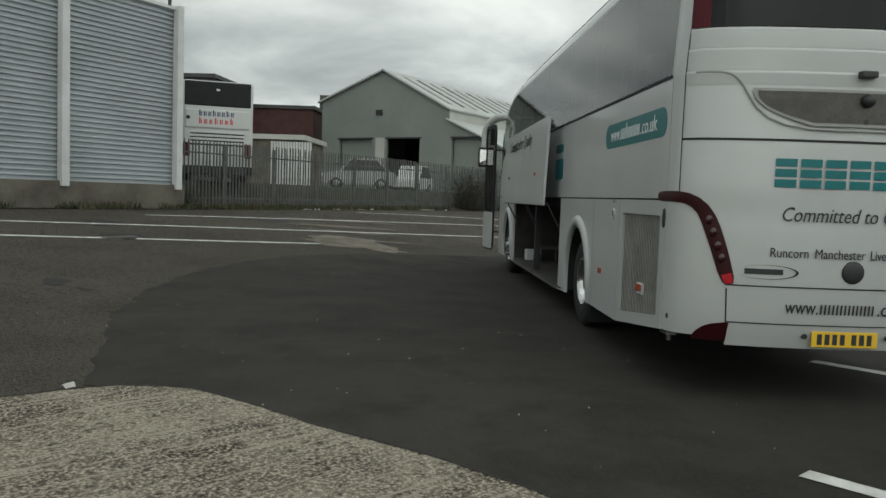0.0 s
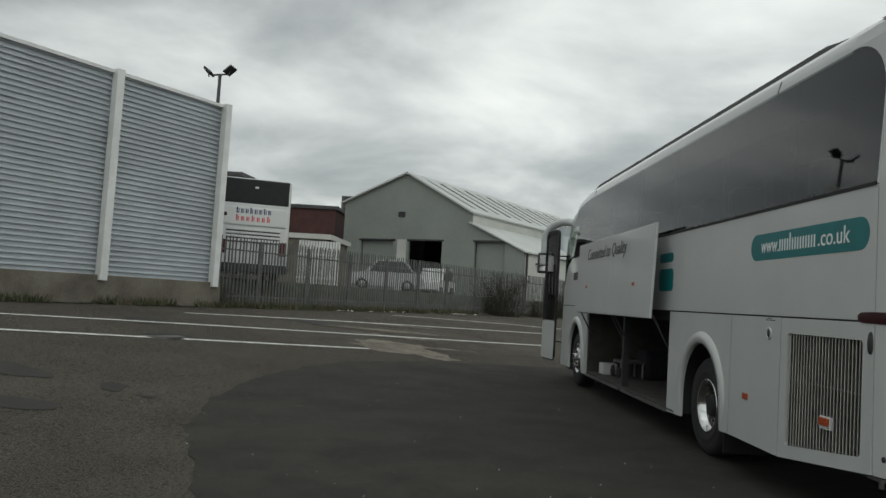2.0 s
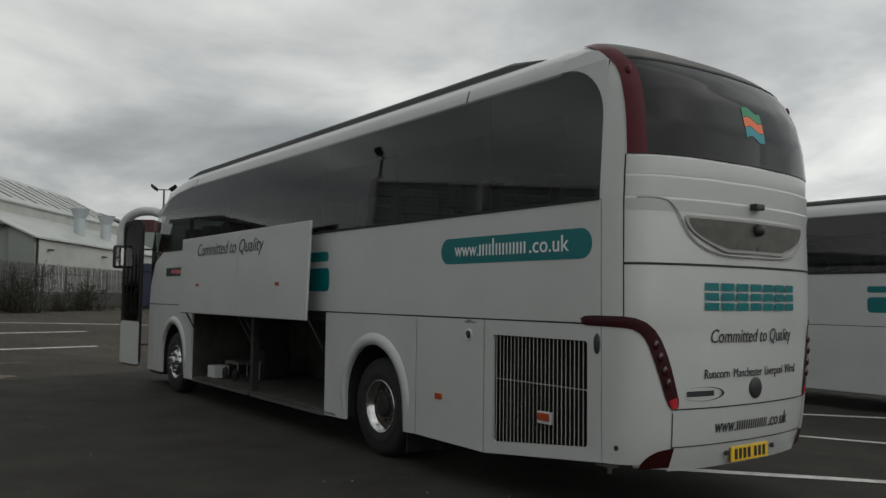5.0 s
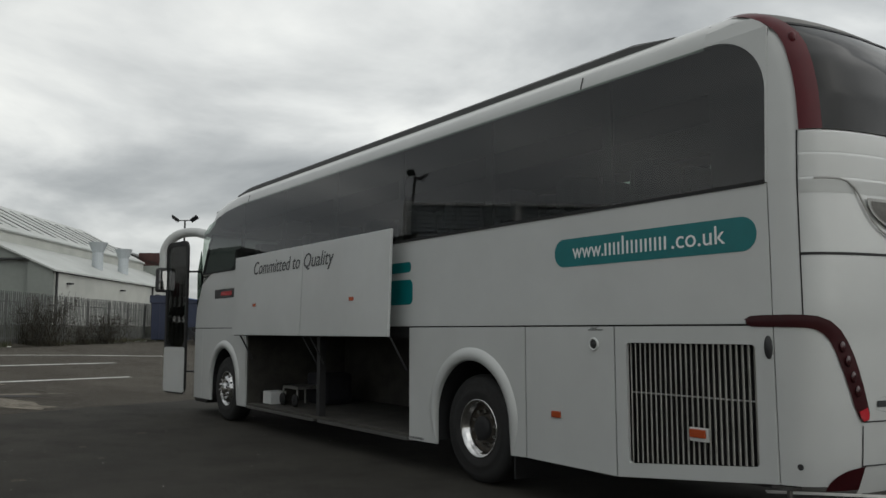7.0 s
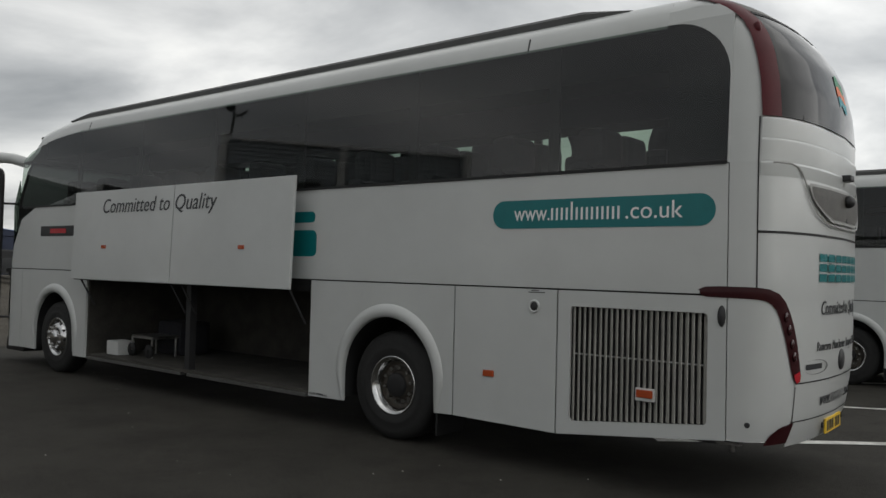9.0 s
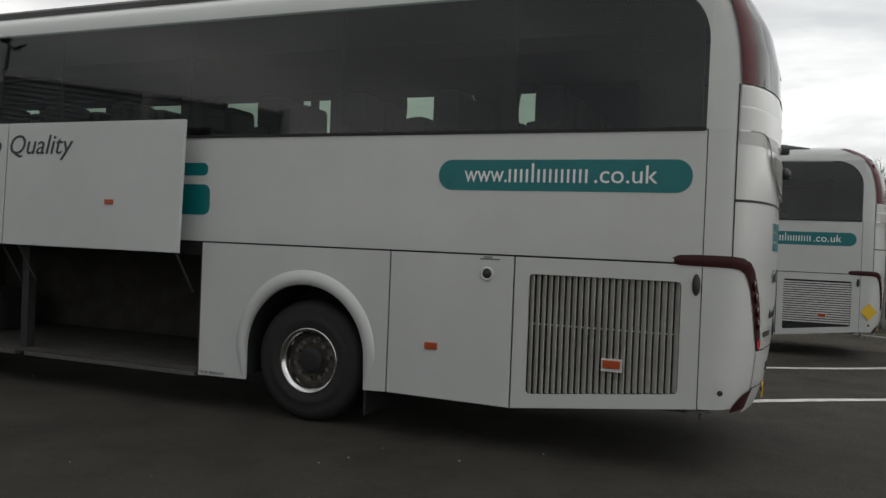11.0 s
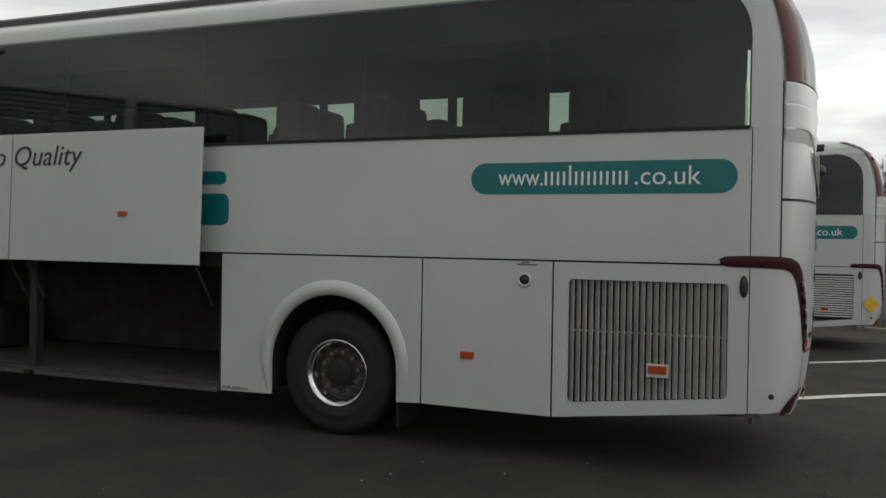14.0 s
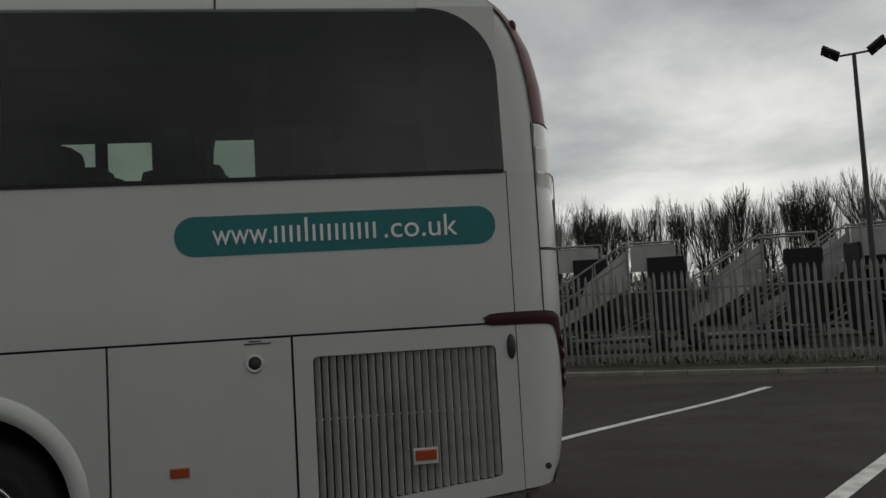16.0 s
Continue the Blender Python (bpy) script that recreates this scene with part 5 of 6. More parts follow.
# ---------------------------------------------------------------- ribbed metal shed wall on a concrete base
SA, SB = Vector((-19.77, -9.39)), Vector((-16.5, -11.5))
su = (SB - SA).normalized()
sh = Matrix.Translation((SA.x, SA.y, 0)) @ Matrix.Rotation(math.atan2(su.y, su.x), 4, "Z")
shed = new("clad_shed")
tagged(shed, "tall shed clad in horizontal ribbed grey metal sheets", "shed")
shed.matrix_basis = sh
bayw = (SB - SA).length
zlo, zhi = 1.56, 6.95
nrib = 38
for b in range(2):
    verts, faces = [], []
    x0, x1 = b * bayw + 0.02, (b + 1) * bayw - 0.02
    prof = []
    for i in range(nrib):
        z = zlo + (zhi - zlo) * i / nrib
        p = (zhi - zlo) / nrib
        prof += [(0.0, z), (0.075, z + p * 0.08), (0.085, z + p * 0.30), (0.085, z + p * 0.62), (0.06, z + p * 0.76), (-0.02, z + p * 0.80), (-0.02, z + p * 0.97)]
    prof.append((0.0, zhi))
    for x in (x0, x1):
        verts += [(x, -0.06 + d * -1 + 0.06, z) for d, z in prof]
    k = len(prof)
    faces = [(i, i + 1, k + i + 1, k + i) for i in range(k - 1)]
    o = put("ribbed_sheet", verts, faces, CLAD, shed, "ribbed grey metal sheet")
    m = o.modifiers.new("thickness", "SOLIDIFY"); m.thickness = 0.02
    box("shed_post", b * bayw - 0.11, b * bayw + 0.11, 0.0, 0.22, 1.42, zhi + 0.12, WHITE2, shed, "pale steel post")
    box("shed_gutter", x0, x1, -0.05, 0.10, zhi, zhi + 0.09, WHITE2, shed)
box("shed_post", 2 * bayw - 0.11, 2 * bayw + 0.11, 0.0, 0.22, 1.42, zhi + 0.12, WHITE2, shed)
box("shed_core", -0.05, 2 * bayw, -9.0, -0.08, 0.3, zhi - 0.02, CLAD, shed)
wall = box("concrete_wall", -0.3, 2 * bayw, -0.25, 0.12, 0.2, 1.56, WALLCONC, shed, "streaked concrete plinth wall", 0.02)


# ---------------------------------------------------------------- industrial hall beyond the fence
HG = Vector((-0.56, -0.83)).normalized()
HU = Vector((-0.83, 0.56)).normalized()
hall = new("industrial_hall")
tagged(hall, "grey-green gabled industrial hall with pale metal roof", "industrial building")
hall.matrix_basis = Matrix(((HG.x, HU.x, 0, -53.4), (HG.y, HU.y, 0, 4.7), (0, 0, 1, 0), (0, 0, 0, 1)))
# in the hall's own axes: x across the gable from its right foot, y along the ridge
HL = 30.0
doors = ((15.3, 11.9, 6.0), (10.4, 7.2, 6.0), (4.25, 1.6, 6.0))
prism("gable_wall", [(0, 1.0), (17.2, 1.0), (17.2, 9.2), (10.8, 11.5), (4.63, 8.3), (4.6, 7.45), (0, 5.3)], 0.0, 0.25, HALLG, hall, "grey-green gable wall", [[(b, 1.2), (a, 1.2), (a, t), (b, t)] for a, b, t in doors])
for i, (a, b, t) in enumerate(doors):
    if i != 1:
        o = box("roller_door", b, a, 0.35, 0.42, 1.2, t, HALLG, hall, "grey roller shutter door")
    box("door_lintel", b - 0.15, a + 0.15, -0.04, 0.0, t, t + 0.12, TRIM, hall)
box("dark_interior", 5.2, 16.8, 12.0, 12.3, 1.0, 8.0, INNER, hall)
box("hall_floor", 0.3, 17.0, 0.3, HL, 1.3, 1.42, TARMAC, hall)
box("door_jamb", 10.6, 11.5, -0.03, 0.0, 1.2, 6.1, HALLWHITE, hall)
box("gable_vent", 10.9, 11.5, -0.12, 0.0, 7.95, 8.35, TRIM, hall)


def slab(name, a, b, c, d, t, material, parent, label=""):
    verts = [a, b, c, d] + [(p[0], p[1], p[2] - t) for p in (a, b, c, d)]
    return put(name, verts, [(0, 1, 2, 3), (7, 6, 5, 4), (0, 4, 5, 1), (1, 5, 6, 2), (2, 6, 7, 3), (3, 7, 4, 0)], material, parent, label)


slab("roof_slope", (10.8, -0.3, 11.6), (4.4, -0.3, 8.3), (4.4, HL, 8.3), (10.8, HL, 11.6), 0.14, HALLROOF, hall, "pale ribbed roof slope")
slab("roof_slope", (17.5, -0.3, 9.2), (10.8, -0.3, 11.6), (10.8, HL, 11.6), (17.5, HL, 9.2), 0.14, HALLROOF, hall, "pale ribbed roof slope")
for i in range(14):
    y = 1.2 + i * 2.05
    slab("roof_light", (9.9, y, 11.17), (5.3, y, 8.80), (5.3, y + 0.5, 8.80), (9.9, y + 0.5, 11.17), 0.03, ROOFGREY if i % 2 else HALLG, hall)
box("clerestory_wall", 4.55, 4.75, 0.1, HL, 7.0, 8.25, HALLWHITE, hall, "cream clerestory wall")
slab("aisle_roof", (4.7, -0.25, 7.55), (-0.25, -0.25, 5.35), (-0.25, HL, 5.35), (4.7, HL, 7.55), 0.12, HALLROOF, hall, "pale lean-to roof")
box("aisle_wall", 0.0, 0.2, 0.1, HL, 1.0, 5.2, HALLWHITE, hall, "cream lean-to wall")
for y in (0.35, 19.0, 26.0):
    box("downpipe", -0.14, -0.02, y, y + 0.13, 1.2, 5.2, TRIM, hall)
for y in (2.0, 11.5, 20.0):
    box("wall_lamp", -0.35, -0.02, y, y + 0.35, 4.5, 4.62, TRIM, hall)
for y in (12.0, 17.5):
    bm = bmesh.new()
    add_tube(bm, (2.0, y, 6.0), (2.0, y, 7.6), 0.42, 0.42, 16)
    add_tube(bm, (2.0, y, 7.6), (2.0, y, 8.4), 0.42, 0.72, 16)
    part("roof_cowl", bm, CLAD, hall, "galvanised roof ventilation cowl")
slab("dark_roof", (10.0, HL + 1, 10.6), (3.0, HL + 1, 8.2), (3.0, HL + 8, 8.2), (10.0, HL + 8, 10.6), 0.3, ROOFGREY, hall)
box("brick_block", 2.2, 5.4, HL + 1, HL + 6, 1.0, 9.4, BRICK, hall, "red brick tower block")
box("side_wall", 17.0, 17.2, 0.3, HL, 1.0, 9.0, HALLG, hall)
box("rear_wall", 0.0, 17.2, HL, HL + 0.2, 1.0, 8.0, HALLG, hall)


def plain_house(name, label, origin, turn, w, d, z0, z1, material, roof, windows=()):
    h = new(name)
    tagged(h, label, "building")
    h.matrix_basis = Matrix.Translation(origin) @ Matrix.Rotation(radians(turn), 4, "Z")
    box("wall", 0, w, 0, d, z0, z1, material, h)
    box("roof", -0.2, w + 0.2, -0.2, d + 0.2, z1, z1 + 0.3, roof, h)
    for x, z, ww, hh in windows:
        fr = box("window", x, x + ww, -0.06, 0.0, z, z + hh, WHITE2, h, "white framed window")
        box("pane", x + 0.12, x + ww / 2 - 0.06, -0.09, -0.06, z + 0.12, z + hh - 0.12, INNER, fr)
        box("pane", x + ww / 2 + 0.06, x + ww - 0.12, -0.09, -0.06, z + 0.12, z + hh - 0.12, INNER, fr)
    return h


brick = plain_house("brick_building", "dark red brick office block with white windows", (-76.0, -9.6, 0), 266, 8.6, 12, 1.0, 8.6, BRICK, ROOFGREY, ((1.2, 6.2, 1.5, 1.5), (4.4, 6.2, 1.5, 1.5), (1.2, 4.0, 1.5, 0.8), (4.4, 4.0, 1.5, 0.8)))
for i in range(4):
    slab("north_light", (0.6 + i * 2.0, 0.5, 8.9), (2.3 + i * 2.0, 0.5, 9.4), (2.3 + i * 2.0, 8, 9.4), (0.6 + i * 2.0, 8, 8.9), 0.15, HALLROOF, brick)
box("roof_plant", -2.0, 0.6, 2, 6, 8.6, 10.6, ROOFGREY, brick)
plain_house("low_store", "low beige rendered store building", (-49.0, -7.9, 0), 264, 4.8, 6, 1.0, 4.6, WALLCONC, HALLWHITE)
plain_house("grey_building", "dark grey building with a low roof", (-62.0, -15.5, 0), 262, 12, 8, 1.0, 9.6, ROOFGREY, ROOFGREY)
wbox = new("white_gate")
tagged(wbox, "white vertical boarded gate behind the fence", "gate")
wbox.matrix_basis = Matrix.Translation((-36.0, -7.1, 1.2)) @ Matrix.Rotation(radians(265), 4, "Z")
for i in range(15):
    box("gate_board", i * 0.145, i * 0.145 + 0.11, 0, 0.03, 0.6, 2.85, WHITE2, wbox)
box("gate_rail", 0, 2.15, 0.03, 0.08, 0.9, 1.0, WHITE2, wbox)
box("gate_rail", 0, 2.15, 0.03, 0.08, 2.1, 2.2, WHITE2, wbox)


# ---------------------------------------------------------------- parked vehicles
def parked_car(label, m, material, h=1.45, L=4.2):
    c = thing("parked_car", label, "car", at=m)
    out = [(0, 0.35), (0.05, 0.75), (0.15, 0.9), (0.95, 1.0), (1.55, h - 0.05), (2.0, h), (3.1, h), (3.75, 1.05), (4.1, 0.95), (L, 0.6), (L - 0.02, 0.3), (3.75, 0.25), (3.6, 0.5), (3.3, 0.58), (3.0, 0.5), (2.85, 0.25), (1.25, 0.25), (1.1, 0.5), (0.8, 0.58), (0.5, 0.5), (0.35, 0.25)]
    prism("body", out, 0.0, 1.72, material, c)
    prism("side_glass", [(1.15, 1.02), (1.62, h - 0.1), (3.05, h - 0.08), (3.6, 1.04)], -0.006, 1.726, TRIM, c)
    for x in (0.8, 3.3):
        for y in (-0.02, 1.54):
            w = turned("wheel", [(0.18, 0.0), (0.31, 0.0), (0.31, 0.2), (0.18, 0.2)], x, y, 0.31, TYRE, c, seg=20)
            turned("rim", [(0.2, 0.02), (0.18, -0.005), (0.0, 0.02)], x, y, 0.31, ALU, w, seg=16)
    box("headlight", -0.01, 0.12, 0.1, 0.45, 0.68, 0.85, WHITE2, c)
    box("headlight", -0.01, 0.12, 1.27, 1.62, 0.68, 0.85, WHITE2, c)
    return c


def gz(x, y, up=0.0):
    return (x, y, ground_z(x, y) + up)


SILVER = mat("silver_car_paint", (0.40, 0.41, 0.42), 0.3, metal=0.6, vary=0.1, scale=2)
BLACKCAR = mat("black_car_paint", (0.02, 0.022, 0.025), 0.2, coat=0.6)
parked_car("silver hatchback parked behind the palisade fence", Matrix.Translation(gz(-39.2, -6.9)) @ Matrix.Rotation(radians(92), 4, "Z"), SILVER, 1.72)
parked_car("white van parked in front of the hall door", Matrix.Translation(gz(-50.5, -1.6)) @ Matrix.Rotation(radians(160), 4, "Z"), WHITE2, 1.9)
parked_car("black saloon parked by the fence", Matrix.Translation(gz(-41.5, 9.4)) @ Matrix.Rotation(radians(60), 4, "Z"), BLACKCAR, 1.45)

# white coach seen from behind, past the fence
nx = thing("parked_coach", "white coach seen from behind with dark rear window", "coach", at=Matrix.Translation((-23.7, -10.3, ground_z(-26, -9.5) - 0.05)) @ Matrix.Rotation(radians(15), 4, "Z"))
box("coach_body", -11.0, 0.0, 0.0, 2.52, 0.35, 3.72, WHITE, nx, "white coach body", 0.13)
box("rear_window", -0.3, 0.02, 0.08, 2.44, 2.78, 3.68, INNER, nx, "black rear window", 0.06)
box("rear_camera", 0.02, 0.05, 1.2, 1.32, 3.35, 3.42, WHITE2, nx)
box("engine_cover", -0.1, 0.05, 0.12, 2.40, 1.98, 2.66, WHITE, nx, "white rear panel", 0.05)
for i, (z, m_) in enumerate(((2.42, mat("blue_decal", (0.02, 0.03, 0.10), 0.4)), (2.14, mat("red_brand_decal", (0.5, 0.02, 0.04), 0.4)))):
    for k in range(8 if i == 0 else 7):
        box("logo_block", 0.052, 0.056, 0.60 + k * (0.16 if i == 0 else 0.183), 0.60 + k * (0.16 if i == 0 else 0.183) + 0.05, z, z + (0.16 if k % 3 else 0.22), m_, nx)
        box("logo_block", 0.052, 0.056, 0.67 + k * (0.16 if i == 0 else 0.183), 0.67 + k * (0.16 if i == 0 else 0.183) + 0.03, z, z + 0.16, m_, nx)
for k in range(4):
    box("vent_slat", 0.0, 0.04, 0.3, 2.2, 1.42 + k * 0.13, 1.50 + k * 0.13, WHITE2, nx, "", 0.01)
    box("vent_gap", -0.05, 0.015, 0.3, 2.2, 1.36 + k * 0.13, 1.42 + k * 0.13, TRIM, nx)
for y in (0.06, 2.22):
    box("tail_lamp", -0.05, 0.04, y, y + 0.24, 0.95, 1.45, RED, nx, "dark red tail lamp", 0.03)
tube("round_emblem", (0.0, 0.22, 2.35), (0.06, 0.22, 2.35), 0.07, DARK, nx, seg=20)
box("rear_bumper", -0.2, 0.08, 0.02, 2.50, 0.3, 0.62, TRIM, nx, "dark rear bumper", 0.04)
for x in (-3.4, -9.6):
    turned("wheel", [(0.2, 0), (0.49, 0), (0.49, 0.3), (0.2, 0.3)], x, 0.0, 0.49, TYRE, nx)
    turned("wheel", [(0.2, 0), (0.49, 0), (0.49, 0.3), (0.2, 0.3)], x, 2.22, 0.49, TYRE, nx)


# ---------------------------------------------------------------- waste containers
def container(label, m):
    c = thing("waste_container", label, "container", "waste containers", at=m)
    box("body", 0, 3.2, 0, 2.2, 0.1, 2.3, BLUE, c, "navy steel body", 0.05)
    prism("lid", [(-0.1, 2.3), (3.3, 2.3), (3.3, 2.36), (0.9, 2.75), (-0.1, 2.75)], -0.08, 2.28, BLUE, c)
    slab("lid_flap", (0.95, -0.12, 2.78), (3.34, -0.12, 2.40), (3.34, 2.3, 2.40), (0.95, 2.3, 2.78), 0.05, BLUELID, c, "pale blue sloping lid flap")
    for x in (0.4, 1.2, 2.0, 2.8):
        box("rib", x, x + 0.1, -0.06, 0.0, 0.15, 2.28, BLUE, c)
    return c


container("navy steel waste container with blue lid behind the fence", Matrix.Translation(gz(-46.5, 9.0)) @ Matrix.Rotation(radians(57), 4, "Z"))
container("navy steel waste container with blue lid behind the fence", Matrix.Translation(gz(-46.6, 13.0)) @ Matrix.Rotation(radians(57), 4, "Z"))


# ---------------------------------------------------------------- lamp masts
def mast(x, y, h, turn, z0=None, size=1.0):
    m = thing("lamp_mast", "grey steel floodlight mast with two black lamp heads", "floodlight mast", "lamp masts", at=Matrix.Translation((x, y, ground_z(x, y) if z0 is None else z0)) @ Matrix.Rotation(radians(turn), 4, "Z"))
    tube("pole", (0, 0, 0), (0, 0, h), 0.09, MASTSTEEL, m, "", 0.05, 14)
    tube("cross_arm", (-0.45 * size, 0, h), (0.45 * size, 0, h), 0.03, MASTSTEEL, m)
    tube("base_sleeve", (0, 0, 0), (0, 0, 1.2), 0.12, MASTSTEEL, m, "", 0.12, 14)
    for s in (-1, 1):
        head = new("lamp_head")
        tagged(head, "black floodlight head")
        head.parent = m
        head.matrix_basis = pose(s * 0.55 * size, -0.05, h + 0.10, -20, s * -35, 0)
        box("lamp_casing", -0.24 * size, 0.24 * size, -0.20 * size, 0.20 * size, -0.035, 0.04, TRIM, head, "", 0.02)
        box("lamp_glass", -0.20 * size, 0.20 * size, -0.16 * size, 0.16 * size, -0.042, -0.034, DARK, head)
        tube("lamp_bracket", (-s * 0.12, 0.03, -0.12), (0, 0, -0.03), 0.02, MASTSTEEL, head)
    return m


MASTSTEEL = mat("dark_mast_steel", (0.07, 0.072, 0.072), 0.5, metal=0.4, vary=0.2, scale=4)
mast(12.27, 13.8, 7.75, -38)
mast(-44.5, 10.2, 7.2, 60)
mast(-20.09, -9.70, 7.3, 68, size=0.72)


# ---------------------------------------------------------------- aircraft steps stored beyond the fence
PANEL = mat("grimy_white_panel", (0.52, 0.525, 0.51), 0.55, vary=0.3, scale=1.2)
DUSKY = mat("dark_cab_panel", (0.012, 0.013, 0.012), 0.85, vary=0.2, scale=3)


def stair_unit(m, rise, run, box_up):
    """A towable passenger stair: flight, side panels, handrails, landing and chassis."""
    s = thing("mobile_stairs", "grimy white towable passenger stairs with dark landing screen", "mobile stairs", "mobile stairs", at=m)
    n = int(rise / 0.2)
    for i in range(n):
        x, z = run * i / n, 0.45 + rise * i / n
        box("step", x, x + run / n + 0.06, 0.0, 1.3, z - 0.05, z, STEEL, s)
    for y in (-0.05, 1.33):
        slab_v = [(-0.1, 0.28), (run, rise + 0.28), (run, rise + 0.62), (-0.1, 0.62)]
        prism("stringer", slab_v, y, y + 0.05, PANEL, s)
        prism("side_panel", [(run * 0.5, rise * 0.5 + 0.65), (run, rise + 0.65), (run, rise + 1.4), (run * 0.58, rise * 0.58 + 1.15)], y, y + 0.03, PANEL, s, "grimy white side panel")
        rail = tube("handrail", (-0.2, y, 1.35), (run, y, rise + 1.65), 0.028, GALV, s, "tubular steel handrail")
        tube("knee_rail", (-0.1, y, 0.95), (run, y, rise + 1.15), 0.02, GALV, s)
        for k in range(7):
            x = run * k / 6
            tube("rail_post", (x, y, 0.5 + rise * k / 6), (x, y, 1.40 + (rise + 0.25) * k / 6), 0.022, GALV, rail)
    box("landing", run, run + 1.5, -0.1, 1.45, rise + 0.35, rise + 0.45, STEEL, s)
    if box_up:
        box("landing_screen", run + 0.1, run + 1.4, -0.12, -0.05, rise + 0.75, rise + 1.5, PANEL, s, "white landing screen")
    for x, y in ((run, -0.1), (run + 1.5, -0.1), (run, 1.4), (run + 1.5, 1.4)):
        tube("support_leg", (x, y, 0.3), (x, y, rise + 1.6), 0.038, GALV, s)
    for y in (-0.1, 1.4):
        tube("top_rail", (run, y, rise + 1.6), (run + 1.5, y, rise + 1.6), 0.03, GALV, s)
        tube("support_brace", (run * 0.7, y + 0.05, 0.3), (run + 1.4, y + 0.05, rise * 0.9), 0.03, GALV, s)
    tube("chassis_rail", (run, -0.1, 0.4), (run * 0.4, -0.1, 0.4), 0.05, GALV, s)
    box("cab_screen", run + 1.55, run + 1.62, -0.15, 1.5, 0.35, rise + 1.1, DUSKY, s, "dark rear screen")
    box("cab_side", run + 0.55, run + 1.6, -0.16, -0.12, 0.6, rise + 1.15, DUSKY, s)
    box("chassis", 0.2, run + 1.5, 0.0, 1.3, 0.28, 0.40, TRIM, s)
    for x in (0.9, run + 0.8):
        for y in (-0.1, 1.25):
            turned("wheel", [(0.1, 0.0), (0.26, 0.0), (0.26, 0.16), (0.1, 0.16)], x, y, 0.26, TYRE, s, seg=18)
    return s


for sx, sy, tr, rise, run, up in ((1.6, 19.0, -10, 1.75, 3.4, True), (3.6, 16.6, -16, 1.6, 2.9, True), (7.4, 15.6, -18, 1.6, 2.8, False), (17.4, 12.6, 158, 1.7, 3.6, True), (-0.5, 22.0, -8, 1.8, 3.4, True), (11.0, 17.5, -20, 1.9, 3.2, True), (21.0, 14.0, 160, 1.8, 3.6, True)):
    stair_unit(Matrix.Translation(gz(sx + 0.8, sy + 1.9, 0.09)) @ Matrix.Rotation(radians(tr), 4, "Z"), rise, run, up)


# ---------------------------------------------------------------- trees and scrub
def bare_tree(h, seed, spread=0.42, depth=5):
    """A leafless tree as one tapered branching mesh."""
    r = random.Random(seed)
    bm_v, bm_f = [], []

    def limb(a, d, L, rad, lev):
        b = a + d * L
        q = d.to_track_quat("Z", "Y").to_matrix()
        seg = 6 if lev < 2 else 3
        k = len(bm_v)
        for p, rr in ((a, rad), (b, rad * 0.62)):
            for i in range(seg):
                w = 2 * math.pi * i / seg
                bm_v.append(p + q @ Vector((rr * math.cos(w), rr * math.sin(w), 0)))
        for i in range(seg):
            bm_f.append((k + i, k + (i + 1) % seg, k + seg + (i + 1) % seg, k + seg + i))
        if lev >= depth:
            return
        n = r.choice((1, 2, 2)) if lev else 3
        for i in range(n):
            dd = (d + Vector((r.uniform(-1, 1), r.uniform(-1, 1), r.uniform(-0.15, 0.6))) * spread * (1.0 if lev else 0.7)).normalized()
            limb(a + d * L * r.uniform(0.55, 1.0), dd, L * r.uniform(0.60, 0.86), rad * r.uniform(0.45, 0.6), lev + 1)
        limb(b, (d + Vector((r.uniform(-.2, .2), r.uniform(-.2, .2), 0.15))).normalized(), L * 0.76, rad * 0.68, lev + 1)
    limb(Vector((0, 0, 0)), Vector((0.02, 0.02, 1)).normalized(), h * 0.24, h * 0.0125, 0)
    me = mesh_of("bare_tree", bm_v, bm_f, BARK)
    return me


tree_meshes = [bare_tree(8.6, k, 0.36, 6) for k in range(5)]
for i in range(215):
    x = -18 + i * 0.385 + rng.uniform(-0.6, 0.6)
    y = 44 - 0.42 * (x + 10) + rng.uniform(-3, 5)
    o = new("bare_tree", tree_meshes[i % 5])
    k = rng.uniform(0.86, 0.97)
    o.matrix_basis = Matrix.LocRotScale((x, y, ground_z(x, y)), Euler((0, 0, rng.uniform(0, 6.28))), (k, k, k))
    tagged(o, "tall leafless winter tree in a row", "tree", "row of bare trees")


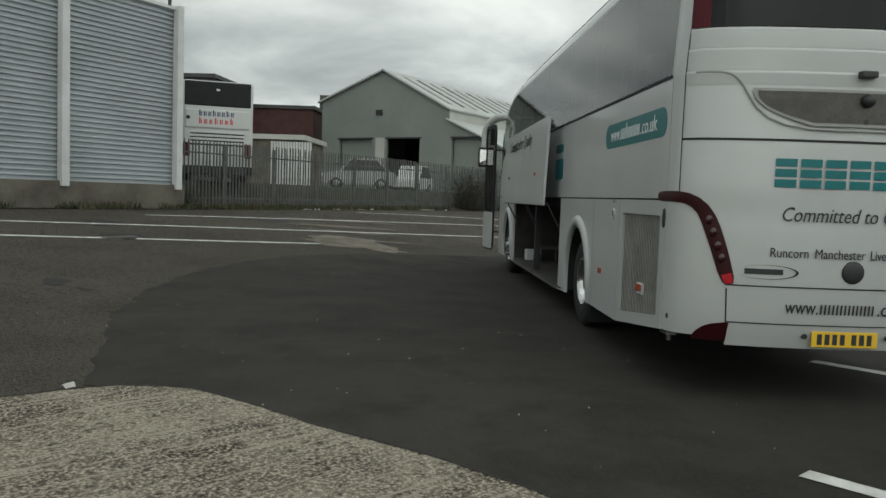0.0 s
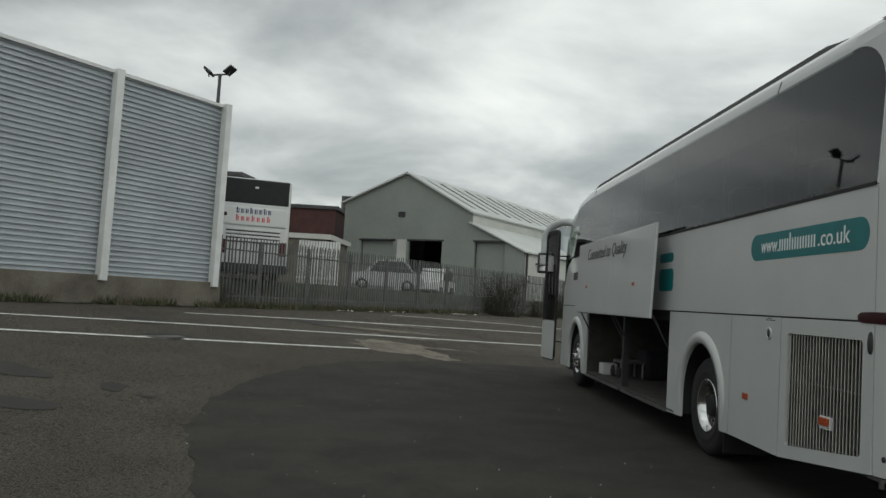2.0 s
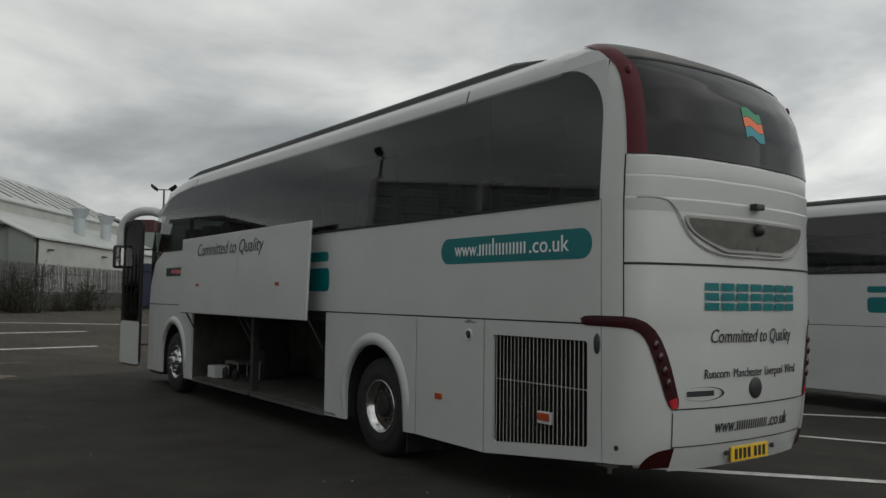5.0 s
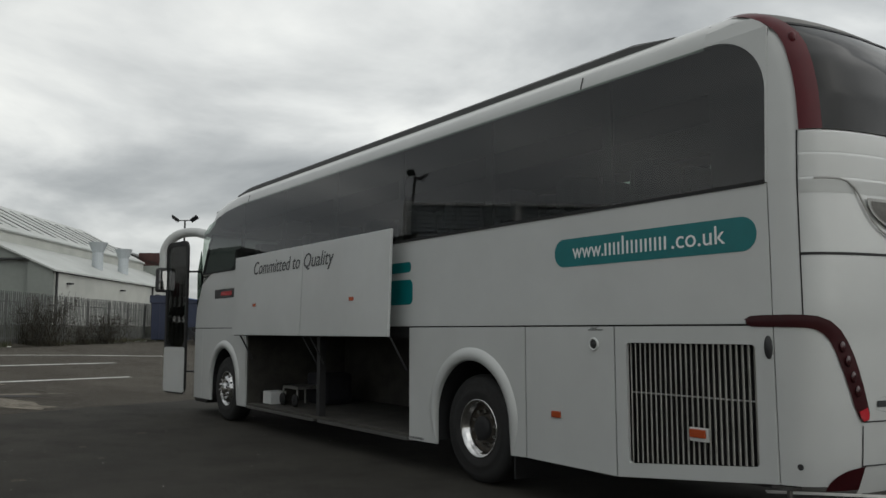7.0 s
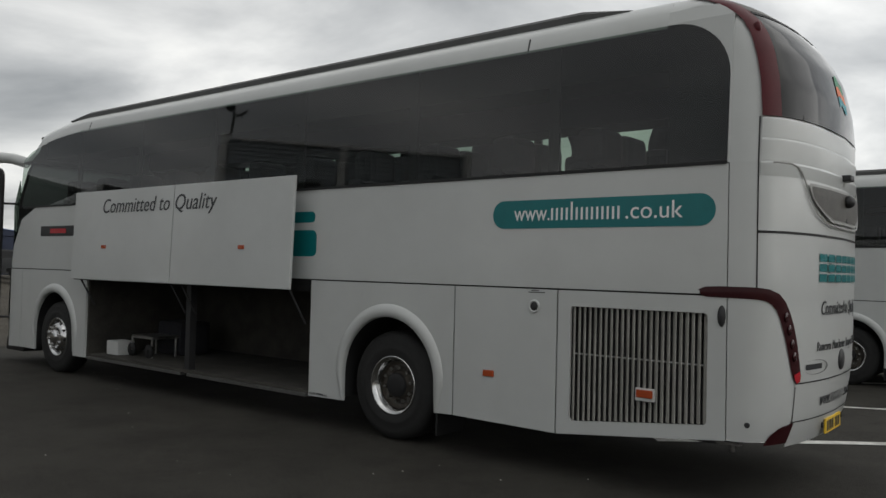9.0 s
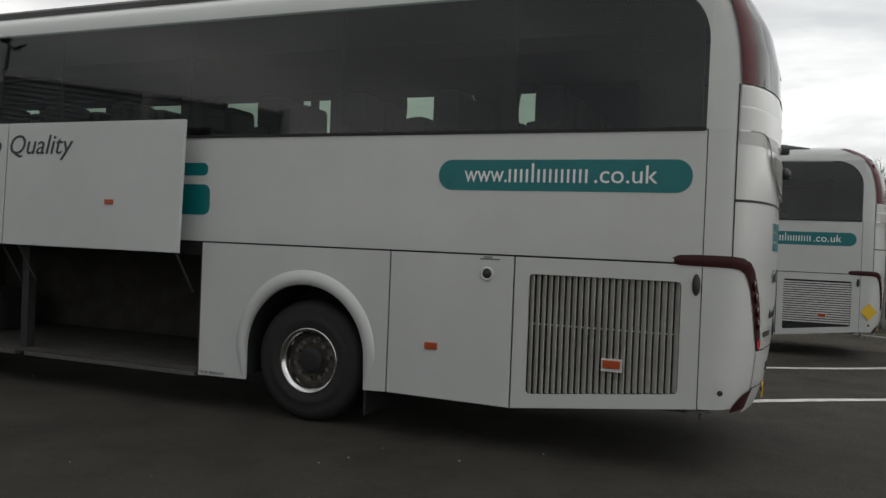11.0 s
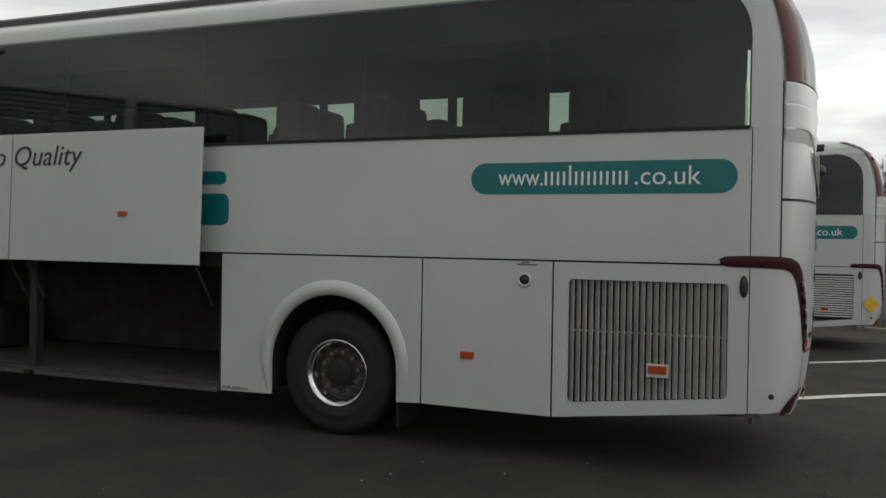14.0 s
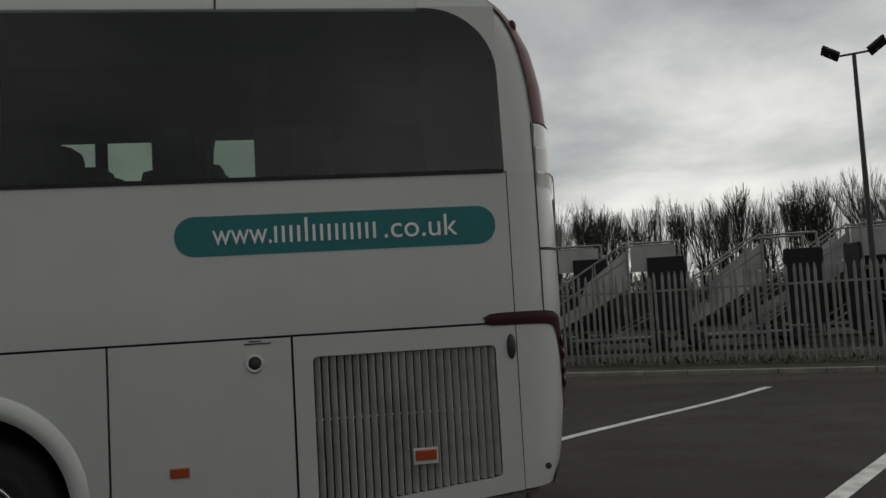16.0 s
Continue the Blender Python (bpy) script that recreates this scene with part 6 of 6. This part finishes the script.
def bush_mesh(h, w, seed):
    """A tangle of thin stems fanning up from the ground, with a few dead leaves."""
    r = random.Random(seed)
    vs, fs = [], []

    def twig(a, b, rad):
        d = (b - a).normalized()
        q = d.to_track_quat("Z", "Y").to_matrix()
        k = len(vs)
        for p, rr in ((a, rad), (b, rad * 0.5)):
            for i in range(3):
                g = 2.094 * i
                vs.append(p + q @ Vector((rr * math.cos(g), rr * math.sin(g), 0)))
        fs.extend((k + i, k + (i + 1) % 3, k + 3 + (i + 1) % 3, k + 3 + i) for i in range(3))
    for i in range(70):
        a = Vector((r.gauss(0, w * 0.22), r.gauss(0, w * 0.16), 0))
        d = Vector((r.gauss(0, 0.32), r.gauss(0, 0.32), 1)).normalized()
        for k in range(5):
            b = a + d * h * 0.2 * r.uniform(0.7, 1.25)
            twig(a, b, 0.014 - 0.002 * k)
            for _ in range(3):
                e_ = a + (b - a) * r.random()
                f_ = e_ + Vector((r.gauss(0, 1), r.gauss(0, 1), r.gauss(0.5, 0.6))).normalized() * r.uniform(0.12, 0.36)
                twig(e_, f_, 0.006)
                if r.random() < 0.5:
                    n = len(vs)
                    vs.extend((f_, f_ + Vector((0.05, 0.01, 0.02)), f_ + Vector((0.02, 0.05, -0.02))))
                    fs.append((n, n + 1, n + 2))
            a, d = b, (d + Vector((r.gauss(0, 0.25), r.gauss(0, 0.25), -0.03))).normalized()
    return mesh_of("bare_bush", vs, fs, BUSH)


BUSH = mat("dry_brown_stems", (0.055, 0.048, 0.032), 0.9, vary=0.4, scale=3)
bush_meshes = [bush_mesh(2.3, 2.2, 31), bush_mesh(1.5, 1.8, 32)]
for i, (x, y, k) in enumerate(((-35.2, 1.5, 1.0), (-39.6, 4.9, 1.0), (-36.0, 0.8, 0.9), (-38.0, 3.4, 0.6), (-21.0, -9.3, 0.32))):
    o = new("bare_bush", bush_meshes[i % 2])
    o.matrix_basis = Matrix.LocRotScale(gz(x, y), Euler((0, 0, i * 1.3)), (k, k, k))
    tagged(o, "tangled leafless bush against the fence", "bush", "bushes")
# brushwood under the far trees
for i in range(46):
    p = kerb_pt(4.0 + i * 0.95 + rng.uniform(-0.3, 0.3), rng.uniform(20.0, 27.0))
    k = rng.uniform(1.1, 1.9)
    o = new("bare_bush", bush_meshes[i % 2])
    o.matrix_basis = Matrix.LocRotScale(gz(p[0], p[1], 0.05), Euler((0, 0, rng.uniform(0, 6.28))), (k * 1.3, k * 1.3, k))
    tagged(o, "tall leafless brushwood below the winter trees", "bush", "brushwood")
verts, faces = [], []
FOOT = ((-9.9, -15.5), (-19.7, -9.2), (-33.0, -1.6), (-56.0, 15.0))
for i in range(9000):
    k = rng.choice((0, 1, 1, 2, 2))
    p, q = Vector(FOOT[k]), Vector(FOOT[k + 1])
    u = (q - p).normalized()
    off = abs(rng.gauss(0, 0.38))
    if k == 0:
        off = 0.6 * off + 0.1
    b = p + (q - p) * rng.random() + Vector((u.y, -u.x)) * off
    if noise.noise((b.x * 0.8, b.y * 0.8, 0)) < -0.12:
        continue
    x, y = b.x, b.y
    z = ground_z(x, y) + 0.015
    h, w, a = rng.uniform(0.05, 0.26), rng.uniform(0.012, 0.04), rng.uniform(0, 6.28)
    n = len(verts)
    verts += [(x - w * math.cos(a), y - w * math.sin(a), z), (x + w * math.cos(a), y + w * math.sin(a), z), (x + rng.uniform(-0.12, 0.12), y + rng.uniform(-0.12, 0.12), z + h)]
    faces.append((n, n + 1, n + 2))
tagged(put("weeds", verts, faces, mat("dull_weed_green", (0.05, 0.065, 0.028), 0.9, vary=0.4, scale=2, color2=(0.10, 0.085, 0.045))), "tufts of weeds and dead grass along the fence", "weeds", kind="stuff")
# dead leaves and tufts blown against the kerbside fence
verts, faces = [], []
for i in range(5200):
    off = 1.75 + rng.gauss(-0.25, 0.42)
    if off < 0.25:
        continue
    x, y = kerb_pt(rng.uniform(6.0, 38.0), off)
    if noise.noise((x * 0.7, y * 0.7, 3.0)) < -0.2:
        continue
    z = ground_z(x, y) + 0.13
    w, a = rng.uniform(0.02, 0.06), rng.uniform(0, 6.28)
    up = rng.uniform(0.01, 0.05) if rng.random() < 0.8 else rng.uniform(0.06, 0.2)
    c, d = w * math.cos(a), w * math.sin(a)
    n = len(verts)
    verts += [(x - c, y - d, z), (x + 0.6 * d, y - 0.6 * c, z + 0.4 * up), (x + c, y + d, z + up), (x - 0.6 * d, y + 0.6 * c, z + 0.5 * up)]
    faces.append((n, n + 1, n + 2, n + 3))
tagged(put("leaf_litter", verts, faces, mat("dead_leaf_brown", (0.045, 0.036, 0.022), 0.9, vary=0.5, scale=2, color2=(0.10, 0.08, 0.045))), "brown dead leaves and tufts below the fence", "leaf litter", kind="stuff")
